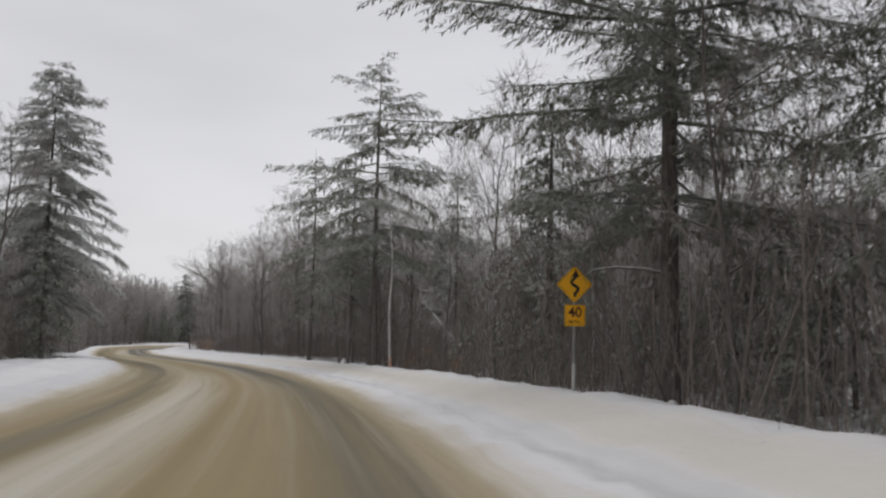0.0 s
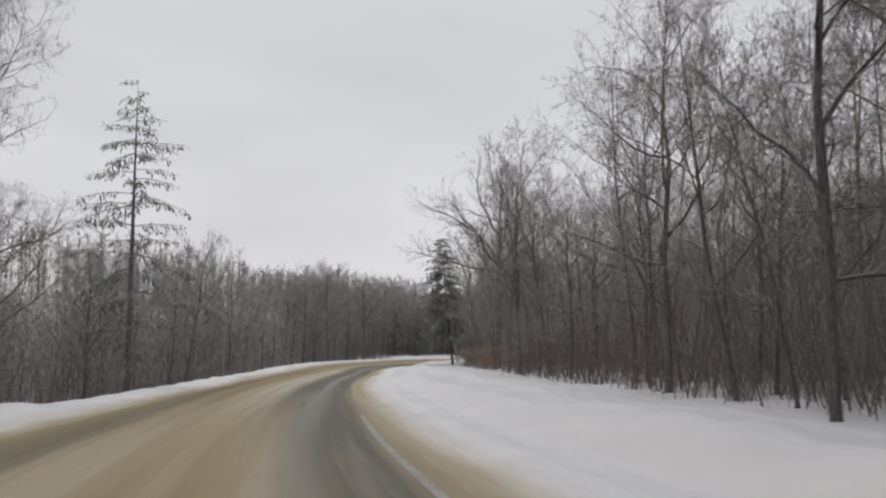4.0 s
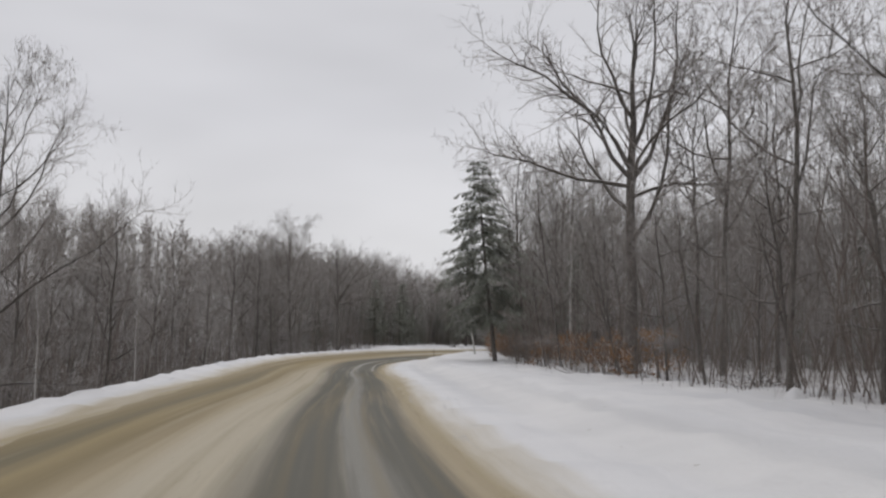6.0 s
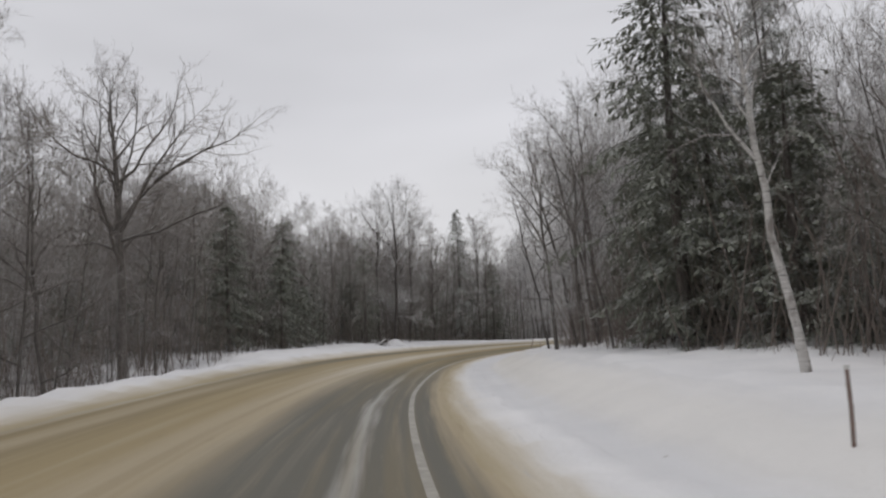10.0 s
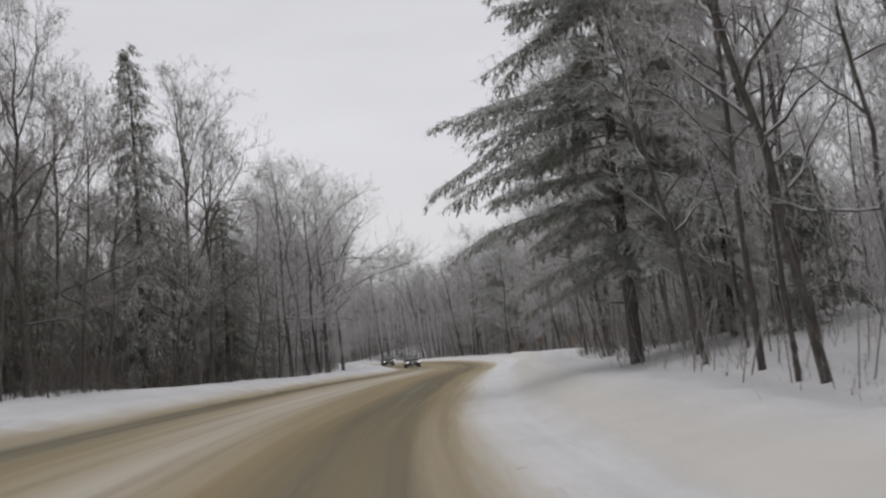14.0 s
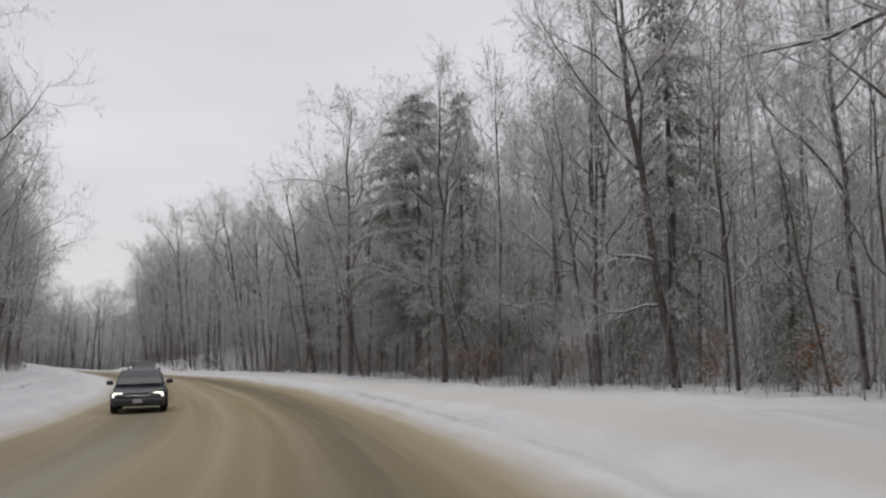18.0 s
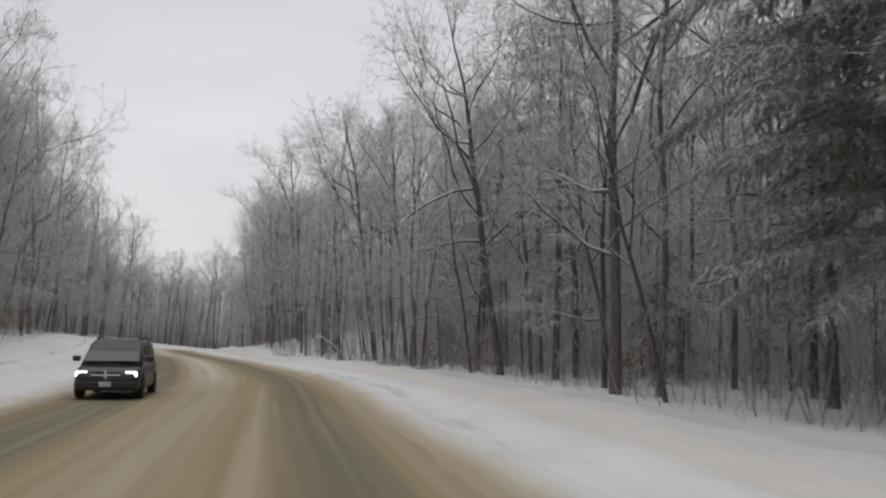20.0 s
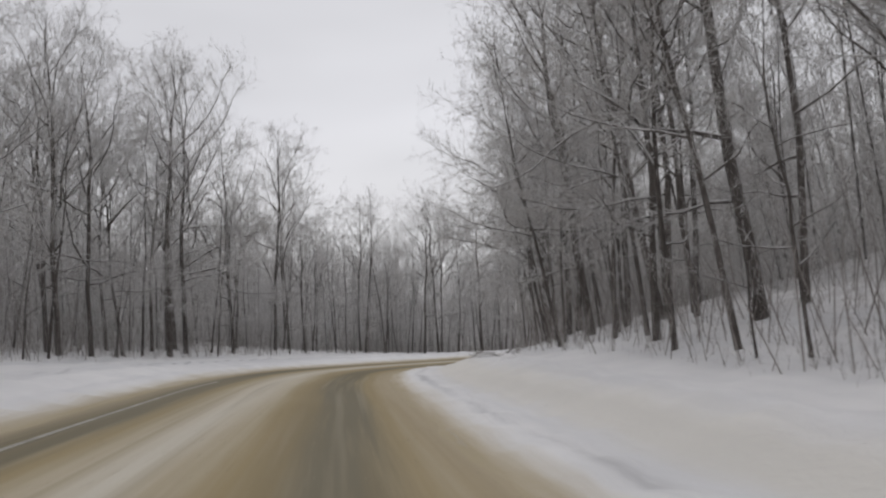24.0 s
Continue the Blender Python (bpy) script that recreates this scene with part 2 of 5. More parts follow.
def birch_material():
    m, n, l, b = material("white_birch_bark", 0.7)
    tc, geo = n.new("ShaderNodeTexCoord"), n.new("ShaderNodeNewGeometry")
    bands = noise_tex(n, l, mapped(n, l, tc.outputs["Object"], (1.2, 1.2, 9)), 2.2, 6, 0.7)
    patch = noise_tex(n, l, mapped(n, l, tc.outputs["Object"], (2, 2, 1)), 1.1, 3)
    c = ramp(n, l, bands, [(0.36, (0.05, 0.045, 0.042)), (0.43, (0.50, 0.48, 0.45)), (0.7, (0.72, 0.70, 0.67))])
    c2 = mix(n, l, map_range(n, l, patch, 0.52, 0.68), c, (0.26, 0.235, 0.215))
    l.new(c2, b.inputs["Base Color"])
    bump(n, l, b, bands, 0.5, 0.01)
    return m


mat_birch = birch_material()


def snow_material(name, dirty, woods=False):
    """Fresh snow; on the verge its roadward part is stained with sand."""
    m, n, l, b = material(name, 0.75)
    geo = n.new("ShaderNodeNewGeometry")
    big = noise_tex(n, l, geo.outputs["Position"], 0.35, 4)
    fine = noise_tex(n, l, geo.outputs["Position"], 3.5, 6, 0.65)
    c = ramp(n, l, big, [(0.3, (0.77, 0.768, 0.775)), (0.7, (0.87, 0.862, 0.86))])
    if woods or dirty:
        litter = noise_tex(n, l, geo.outputs["Position"], 0.9, 6, 0.7)
        place = n.new("ShaderNodeSeparateXYZ")
        l.new(geo.outputs["Position"], place.inputs[0])
        thin = math_node(n, l, "MULTIPLY", map_range(n, l, place.outputs["Y"], 230, 300, 1.0, 0.5), 0.5)
        if dirty:
            uv = n.new("ShaderNodeUVMap")
            uv.uv_map = "plan"
            sep = n.new("ShaderNodeSeparateXYZ")
            l.new(uv.outputs[0], sep.inputs[0])
            side = math_node(n, l, "ABSOLUTE", sep.outputs["X"])
            thin = math_node(n, l, "MULTIPLY", thin, map_range(n, l, side, 12.5, 19.0))
        c = mix(n, l, math_node(n, l, "MULTIPLY", map_range(n, l, litter, 0.36, 0.56), thin), c, (0.17, 0.135, 0.105))
    if dirty:
        drift = noise_tex(n, l, mapped(n, l, uv.outputs[0], (0.55, 0.012, 1)), 1.0, 3, 0.5)
        c = mix(n, l, map_range(n, l, drift, 0.46, 0.66, 0.0, 0.45), c, (0.60, 0.605, 0.62))
        streak = noise_tex(n, l, mapped(n, l, uv.outputs[0], (1.6, 0.07, 1)), 1.0, 5, 0.6)
        wob = math_node(n, l, "MULTIPLY_ADD", streak, 1.1)
        wob.node.inputs[2].default_value = -0.55
        d = math_node(n, l, "ADD", side, wob)
        sand = map_range(n, l, d, 4.35, 5.6, 1.0, 0.0)
        right = map_range(n, l, sep.outputs["X"], -1.0, 1.0)
        band = math_node(n, l, "MULTIPLY", map_range(n, l, d, 6.2, 7.2), map_range(n, l, d, 7.6, 9.4, 1.0, 0.0))
        quiet = math_node(n, l, "MAXIMUM", map_range(n, l, sep.outputs["Y"], 280, 370, 0.1, 0.45), map_range(n, l, sep.outputs["Y"], 150, 215, 0.6, 0.0))
        veil = math_node(n, l, "MULTIPLY", math_node(n, l, "MULTIPLY", band, right), quiet)
        c = mix(n, l, veil, c, (0.68, 0.635, 0.53))
        fringe = ramp(n, l, math_node(n, l, "MULTIPLY", d, 0.1), [(0.40, (0.36, 0.29, 0.170)), (0.435, (0.42, 0.35, 0.225)), (0.475, (0.54, 0.475, 0.355)), (0.52, (0.66, 0.61, 0.51))])
        c = mix(n, l, sand, c, fringe)
        ruts = noise_tex(n, l, mapped(n, l, uv.outputs[0], (2.4, 0.12, 1)), 1.0, 6, 0.7)
        c = mix(n, l, math_node(n, l, "MULTIPLY", map_range(n, l, ruts, 0.57, 0.70), map_range(n, l, side, 4.0, 8.0, 0.5, 0.0)), c, (0.47, 0.455, 0.45))
        slow = noise_tex(n, l, mapped(n, l, uv.outputs[0], (0.0, 0.045, 1)), 1.0, 2)
        for at, wide, strength, start, stop in ((5.75, 0.34, 0.5, 470.0, 700.0), (6.0, 0.4, 0.35, 20.0, 150.0), (-8.1, 0.16, 0.8, 440.0, 680.0)):
            off = math_node(n, l, "ABSOLUTE", math_node(n, l, "SUBTRACT", math_node(n, l, "ADD", sep.outputs["X"], math_node(n, l, "MULTIPLY", math_node(n, l, "SUBTRACT", slow, 0.5), 1.6)), at))
            mark = math_node(n, l, "MULTIPLY", map_range(n, l, off, 0.0, wide, strength, 0.0), map_range(n, l, noise_tex(n, l, mapped(n, l, uv.outputs[0], (0.6, 0.08, 1)), 1.0, 5, 0.7), 0.42, 0.62))
            mark = math_node(n, l, "MULTIPLY", mark, math_node(n, l, "MULTIPLY", map_range(n, l, sep.outputs["Y"], start, start + 40), map_range(n, l, sep.outputs["Y"], stop, stop + 40, 1.0, 0.0)))
            c = mix(n, l, mark, c, (0.36, 0.36, 0.37))
        clods = noise_tex(n, l, geo.outputs["Position"], 2.6, 3, 0.6)
        c = mix(n, l, map_range(n, l, clods, 0.73, 0.77, 0.0, 0.5), c, (0.30, 0.27, 0.23))
    l.new(c, b.inputs["Base Color"])
    h = math_node(n, l, "ADD", math_node(n, l, "MULTIPLY", big, 0.7), math_node(n, l, "MULTIPLY", fine, 0.3))
    bump(n, l, b, h, 0.7, 0.28)
    b.inputs["Subsurface Weight"].default_value = 0.0
    return m


mat_snow = snow_material("clean_snow", False)
mat_floor = snow_material("littered_forest_snow", False, True)
mat_verge = snow_material("sanded_verge_snow", True)


def road_material():
    """Asphalt under sanded slush: bare wheel tracks, packed snow between them."""
    m, n, l, b = material("slushy_asphalt", 0.6)
    uv = n.new("ShaderNodeUVMap")
    uv.uv_map = "plan"
    sep = n.new("ShaderNodeSeparateXYZ")
    l.new(uv.outputs[0], sep.inputs[0])
    lat, run = sep.outputs["X"], sep.outputs["Y"]
    slow = noise_tex(n, l, mapped(n, l, uv.outputs[0], (0.25, 0.03, 1)), 1.0, 3)
    streak = noise_tex(n, l, mapped(n, l, uv.outputs[0], (2.6, 0.05, 1)), 1.0, 4, 0.6)
    fine = noise_tex(n, l, mapped(n, l, uv.outputs[0], (8, 0.6, 1)), 1.0, 6, 0.72)
    warp = math_node(n, l, "ADD", math_node(n, l, "MULTIPLY", math_node(n, l, "SUBTRACT", slow, 0.5), 0.7), math_node(n, l, "MULTIPLY", math_node(n, l, "SUBTRACT", streak, 0.5), 0.75))
    pos = math_node(n, l, "MULTIPLY_ADD", math_node(n, l, "ADD", lat, warp), 0.1)
    pos.node.inputs[2].default_value = 0.5
    pale, tan, gold, brown, dark, grey, ash, cream, slush = (0.600, 0.560, 0.475), (0.422, 0.352, 0.240), (0.342, 0.272, 0.152), (0.262, 0.210, 0.118), (0.190, 0.166, 0.110), (0.150, 0.144, 0.120), (0.285, 0.275, 0.245), (0.515, 0.460, 0.355), (0.40, 0.39, 0.36)
    # bands across the road, as (metres right of the middle, what lies there), for stretches of its length
    stretches = [
        (100, [(-4.6, pale), (-3.9, tan), (-3.1, gold), (-2.5, dark), (-2.0, brown), (-1.5, cream), (-0.9, pale), (-0.3, cream), (0.5, gold), (1.9, gold), (2.5, brown), (3.0, dark), (3.8, dark), (4.3, tan)]),
        (172, [(-4.8, tan), (-4.0, brown), (-3.5, dark), (-2.7, dark), (-2.3, tan), (-1.4, tan), (-0.8, gold), (0.5, gold), (1.2, tan), (1.9, ash), (2.35, grey), (3.2, grey), (3.8, tan)]),
        (245, [(-4.2, tan), (-3.5, brown), (-2.8, dark), (-2.3, gold), (-1.8, brown), (-1.2, tan), (-0.6, cream), (0.2, cream), (1.0, grey), (1.8, grey), (2.05, ash), (2.3, ash), (2.6, grey), (3.1, grey), (3.5, tan)]),
        (320, [(-4.8, pale), (-4.2, brown), (-3.6, tan), (-3.1, brown), (-2.5, gold), (-1.7, gold), (-0.9, tan), (-0.3, tan), (0.6, grey), (1.9, grey), (2.08, slush), (2.14, slush), (2.34, grey), (3.55, grey), (3.9, tan)]),
        (391, [(-4.8, pale), (-4.2, dark), (-3.5, dark), (-3.0, gold), (-1.5, tan), (-0.8, pale), (0.4, tan), (0.8, gold), (1.3, brown), (1.8, dark), (2.4, brown), (3.2, dark), (3.8, tan)]),
        (450, [(-4.9, tan), (-4.5, dark), (-3.8, dark), (-3.2, tan), (-2.4, cream), (-1.6, pale), (-1.0, cream), (0.0, gold), (0.8, gold), (1.4, brown), (1.9, dark), (3.1, dark), (3.5, gold), (4.2, tan)]),
        (545, [(-3.6, tan), (-2.9, brown), (-2.3, dark), (-1.3, dark), (-0.8, gold), (0.6, tan), (1.8, gold), (2.2, tan), (2.6, brown), (3.1, dark), (3.7, dark), (4.2, gold), (4.7, tan)]),
        (588, [(-3.6, tan), (-3.0, brown), (-2.3, dark), (-1.4, dark), (-0.9, gold), (-0.1, cream), (0.5, pale), (1.0, cream), (1.8, gold), (2.3, brown), (2.8, dark), (3.4, dark), (3.8, gold), (4.4, tan)]),
        (632, [(-4.4, tan), (-3.7, dark), (-2.9, dark), (-2.4, gold), (-1.5, cream), (-0.9, pale), (-0.3, cream), (0.5, gold), (1.1, brown), (1.5, dark), (2.4, dark), (2.9, gold), (3.6, tan)]),
    ]
    c = None
    for k, (at, bands) in enumerate(stretches):
        look_here = ramp(n, l, pos, [(0.5 + 0.1 * q, colour) for q, colour in bands])
        c = look_here if c is None else mix(n, l, map_range(n, l, run, stretches[k - 1][0] + 12, at - 12), c, look_here)
    c = mix(n, l, map_range(n, l, streak, 0.50, 0.75, 0.0, 0.32), c, tan)
    lanes = noise_tex(n, l, mapped(n, l, uv.outputs[0], (2.4, 0.03, 1)), 1.0, 2, 0.5)
    c = mix(n, l, map_range(n, l, lanes, 0.46, 0.72, 0.0, 0.38), c, brown)
    c = mix(n, l, map_range(n, l, lanes, 0.46, 0.28, 0.0, 0.20), c, cream)
    c = mix(n, l, map_range(n, l, fine, 0.56, 0.75, 0.0, 0.36), c, dark)
    c = mix(n, l, map_range(n, l, fine, 0.25, 0.42, 0.08, 0.0), c, pale)
    l.new(c, b.inputs["Base Color"])
    l.new(map_range(n, l, slow, 0.3, 0.7, 0.72, 0.92), b.inputs["Roughness"])
    b.inputs["Specular IOR Level"].default_value = 0.25
    bump(n, l, b, fine, 0.35, 0.03)
    return m


mat_road = road_material()


def line_material():
    m, n, l, b = material("worn_white_road_paint", 0.6)
    geo = n.new("ShaderNodeNewGeometry")
    t = noise_tex(n, l, geo.outputs["Position"], 1.4, 6, 0.7)
    l.new(ramp(n, l, t, [(0.3, (0.22, 0.205, 0.17)), (0.48, (0.32, 0.30, 0.255)), (0.68, (0.45, 0.425, 0.37))]), b.inputs["Base Color"])
    return m


mat_line = line_material()


def plain(name, colour, rough=0.6, metal=0.0, vary=0.12, scale=8.0):
    m, n, l, b = material(name, rough, metal)
    tc = n.new("ShaderNodeTexCoord")
    t = noise_tex(n, l, tc.outputs["Object"], scale, 5, 0.6)
    lo, hi = tuple(c * (1 - vary) for c in colour), tuple(min(1, c * (1 + vary)) for c in colour)
    l.new(ramp(n, l, t, [(0.3, lo), (0.7, hi)]), b.inputs["Base Color"])
    return m


# ---- building helpers ----
def mesh_of(name, verts, faces, mat, uvs=None, flat=False):
    me = bpy.data.meshes.new(name)
    me.from_pydata([tuple(v) for v in verts], [], faces)
    if uvs is not None:
        layer = me.uv_layers.new(name="plan")
        idx = np.empty(len(me.loops), int)
        me.loops.foreach_get("vertex_index", idx)
        layer.data.foreach_set("uv", np.asarray(uvs, float)[idx].ravel())
    if not flat:
        me.polygons.foreach_set("use_smooth", np.ones(len(me.polygons), bool))
    me.materials.append(mat)
    me.update()
    return me


def part(name, source, mat, parent, label=""):
    """One mesh object under a thing or a part, from a bmesh or a finished mesh."""
    if isinstance(source, bmesh.types.BMesh):
        me = bpy.data.meshes.new(name)
        source.to_mesh(me)
        source.free()
        me.materials.append(mat)
    else:
        me = source
    ob = new(name, me)
    ob.parent = parent
    return tagged(ob, label)


def thing(name, label, category, group="", kind="", at=None):
    e = new(name)
    e.empty_display_size = 0.3
    if at is not None:
        e.matrix_basis = at
    return tagged(e, label, category, group, kind)


def box_bm(size, at=(0, 0, 0), bevel=0.0, turn=None, segments=1):
    bm = bmesh.new()
    bmesh.ops.create_cube(bm, size=1)
    bmesh.ops.scale(bm, vec=size, verts=bm.verts)
    if bevel:
        bmesh.ops.bevel(bm, geom=bm.edges[:], offset=bevel, segments=segments, affect="EDGES", profile=0.6)
    if turn is not None:
        bmesh.ops.transform(bm, matrix=turn, verts=bm.verts)
    bmesh.ops.translate(bm, vec=at, verts=bm.verts)
    return bm


# ---- ground, road, verges ----
def ground():
    xs = np.r_[-3000, -1600, -900, -560, np.arange(-340, 200, 5), 320, 700, 1500, 3000]
    ys = np.r_[-3000, -1500, -700, -320, np.arange(-170, 900, 5), 1050, 1400, 2200, 3500]
    gx, gy = np.meshgrid(xs, ys)
    x, y = gx.ravel(), gy.ravel()
    u, lat = station(np.stack([x, y], 1))
    z = ground_z(u, lat, x, y) - 0.8 * (1 - smooth(19, 23.5, np.abs(lat)))
    nx = len(xs)
    i = (np.arange(len(ys) - 1)[:, None] * nx + np.arange(nx - 1)[None]).ravel()
    faces = np.stack([i, i + 1, i + nx + 1, i + nx], 1).tolist()
    ob = new("ground", mesh_of("ground", np.stack([x, y, z], 1), faces, mat_floor))
    tagged(ob, "snow covered forest floor under bare trees", "ground", "", "structure")


def margin(u, lat):
    """How far from the road's middle the lying snow begins, on the side of lat."""
    right = np.interp(u, (0.6, 3.8, 6.0, 8.7, 10.8, 13.8, 16.5, 20.5, 22.5, 24.6), (4.45, 4.0, 3.6, 3.75, 3.95, 3.95, 4.3, 4.8, 4.5, 3.75))
    left = np.interp(u, (1.0, 3.2, 4.2, 6.6, 7.8, 11.0, 14.0, 16.0, 18.0, 20.5, 22.9, 24.9), (3.8, 4.6, 4.6, 3.5, 4.0, 4.5, 4.4, 4.6, 4.6, 3.4, 3.4, 4.2))
    return np.where(np.asarray(lat) > 0, right, left)


def strip(name, lats, lift, mat, u0=FIRST + 0.1, u1=LAST - 0.2, step=0.05, swerve=None, from_margin=False):
    us = np.arange(u0, u1, step)
    lats = np.asarray(lats, float)
    uu, ll = np.repeat(us, len(lats)), np.tile(lats, len(us))
    if swerve is not None:
        ll = ll + np.interp(uu, *swerve)
    x, y = road_xy(uu, ll)
    z = ground_z(uu, ll, x, y) + lift(uu, ll, x, y)
    n = len(lats)
    i = (np.arange(len(us) - 1)[:, None] * n + np.arange(n - 1)[None]).ravel()
    faces = np.stack([i, i + 1, i + n + 1, i + n], 1).tolist()
    run = np.interp(uu, FINE_U, FINE_S)
    across = np.sign(ll) * (np.abs(ll) - margin(uu, ll) + 4.2) if from_margin else ll
    return mesh_of(name, np.stack([x, y, z], 1), faces, mat, np.stack([across, run], 1))


def verge_lift(u, lat, x, y):
    a = np.abs(lat)
    ridge = 0.10 * smooth(3.8, 4.6, a) * (1 - smooth(5.4, 6.6, a)) + 0.16 * smooth(6.2, 7.4, a) * (1 - smooth(8.6, 10.2, a))
    lumps = 0.06 * np.sin(x * 1.9 + 0.7 * y) * np.sin(y * 1.3 - 0.5 * x) + 0.05 * np.sin(u * 61 + lat * 1.1) * np.sin(lat * 2.3 + u * 17) + 0.03 * np.sin(x * 4.3) * np.sin(y * 3.7 + x) - 0.05 * np.exp(-(((a - 7.6 + 0.4 * np.sin(u * 1.7)) / 0.3) ** 2))
    m = margin(u, lat) + 0.12 * np.sin(u * 9.7 + 2 * np.sign(lat)) * np.sin(u * 23.1)
    return -0.05 + 0.08 * smooth(m - 0.35, m + 0.35, a) + (ridge + lumps) * smooth(m + 0.1, m + 1.1, a) - 0.6 * smooth(20.0, 24.0, a)


ground()
tagged(new("road", strip("road", np.linspace(-5.3, 5.3, 17), lambda u, lat, x, y: 0.0 * u, mat_road)),
       "two-lane asphalt road under sanded slush and packed snow", "road", "", "structure")
verge_lats = np.r_[3.0, 3.2, 3.4, 3.6, 3.8, 4.05, 4.3, 4.6, 4.9, 5.3, 5.7, 6.1, 6.5, 6.9, 7.3, 7.7, 8.1, 8.6, 9.1, 9.7, 10.4, 11.2, 12.1, 13, 14.2, 15.5, 17, 18.6, 20.2, 22, 24]
tagged(new("snow_verge", strip("snow_verge", verge_lats, verge_lift, mat_verge, from_margin=True)), "ploughed white snow verge, sandy beside the road", "snow bank", "", "structure")
tagged(new("snow_verge", strip("snow_verge", -verge_lats[::-1], verge_lift, mat_verge, from_margin=True)), "ploughed white snow verge, sandy beside the road", "snow bank", "", "structure")
for lat, a, b, swerve in ((3.46, 3.7, 5.3, None), (0.0, 8.9, 14.2, ((8.9, 10.5, 11.5, 13.5), (3.3, 3.12, 3.12, 3.62))), (-3.4, 20.5, 26, None)):
    tagged(new("edge_line", strip("edge_line", [lat - 0.07, lat + 0.07], lambda u, q, x, y: 0.006 + 0 * u, mat_line, a, b, swerve=swerve)),
           "worn white edge line painted on the road", "road marking", "edge lines", "structure")


# ---- trees ----
class Limbs:
    """Gathers tapered tubes and twigs into one mesh."""

    def __init__(self):
        self.v, self.f, self.n = [], [], 0

    def tube(self, pts, radii, sides=5):
        pts = [Vector(p) for p in pts]
        start = self.n
        for k, p in enumerate(pts):
            d = (pts[min(k + 1, len(pts) - 1)] - pts[max(k - 1, 0)]).normalized()
            a = d.orthogonal().normalized() if abs(d.z) < 0.9 else d.cross(Vector((0, 1, 0))).normalized()
            b = d.cross(a)
            for s in range(sides):
                w = 2 * math.pi * s / sides
                self.v.append(p + (a * math.cos(w) + b * math.sin(w)) * radii[k])
        for k in range(len(pts) - 1):
            for s in range(sides):
                q, w = start + k * sides + s, start + k * sides + (s + 1) % sides
                self.f.append((q, w, w + sides, q + sides))
        self.n += len(pts) * sides

    def twig(self, p, q, r):
        d = (q - p).normalized()
        a = d.cross(Vector((0, 0, 1)))
        a = a.normalized() if a.length > 0.05 else Vector((1, 0, 0))
        b = a.cross(d)
        k = self.n
        self.v += [p + b * r, p - b * (0.5 * r) + a * (0.87 * r), p - b * (0.5 * r) - a * (0.87 * r), q]
        self.f += [(k, k + 1, k + 3), (k + 1, k + 2, k + 3), (k + 2, k, k + 3)]
        self.n += 4

    def sliver(self, p, q, r):
        """The finest twig: one thin blade from p to its tip q."""
        d = q - p
        a = Vector((d.y + 0.3 * d.z, -d.x, 0.2 * d.x)).normalized() * r
        k = self.n
        self.v += [p + a, p - a, q]
        self.f.append((k, k + 1, k + 2))
        self.n += 3

    def spray(self, p, q, w, sag):
        """A needle spray: a narrow ridged blade from p to q, w wide to each side."""
        d = (q - p).normalized()
        a = d.cross(Vector((0, 0, 1)))
        a = a.normalized() if a.length > 0.05 else Vector((1, 0, 0))
        m = p.lerp(q, 0.45)
        k = self.n
        self.v += [p, q, m + a * w - Vector((0, 0, sag)), m - a * w - Vector((0, 0, sag))]
        self.f += [(k, k + 2, k + 1), (k, k + 1, k + 3)]
        self.n += 4

    def mesh(self, name, mat, flat=False):
        return mesh_of(name, self.v, self.f, mat, None, flat)

    def mesh_with(self, others, name, mat, mats):
        """One mesh of several kinds of growth."""
        verts, faces, index = list(self.v), list(self.f), [0] * len(self.f)
        for i, o in enumerate(others):
            faces += [tuple(k + len(verts) for k in f) for f in o.f]
            verts += o.v
            index += [i + 1] * len(o.f)
        me = mesh_of(name, verts, faces, mat)
        for m in mats:
            me.materials.append(m)
        me.polygons.foreach_set("material_index", index)
        return me


def turned(rng, d, low, high):
    """d, turned by an angle between low and high degrees to any side."""
    side = d.orthogonal().normalized()
    side.rotate(Matrix.Rotation(rng.uniform(0, 2 * math.pi), 3, d))
    w = radians(rng.uniform(low, high))
    return (d * math.cos(w) + side * math.sin(w)).normalized()


def dome(p, d, centre, wide, high):
    """How far from p along d the rounded outline of a crown lies."""
    q = Vector(((p.x - centre.x) / wide, (p.y - centre.y) / wide, (p.z - centre.z) / high))
    e = Vector((d.x / wide, d.y / wide, d.z / high))
    a, b, c = e.dot(e), q.dot(e), q.dot(q) - 1
    root = b * b - a * c
    return (-b + math.sqrt(root)) / a if root > 0 else 0.0


def bough(rng, p, d, long, steps, crook, lift):
    """A crooked line of points from p: it sets out along d and bends upward by lift a step."""
    path, d = [p.copy()], d.copy()
    for k in range(steps):
        d = turned(rng, d, crook * 0.3, crook)
        d.z += lift
        d.normalize()
        path.append(path[-1] + d * long / steps)
    return path


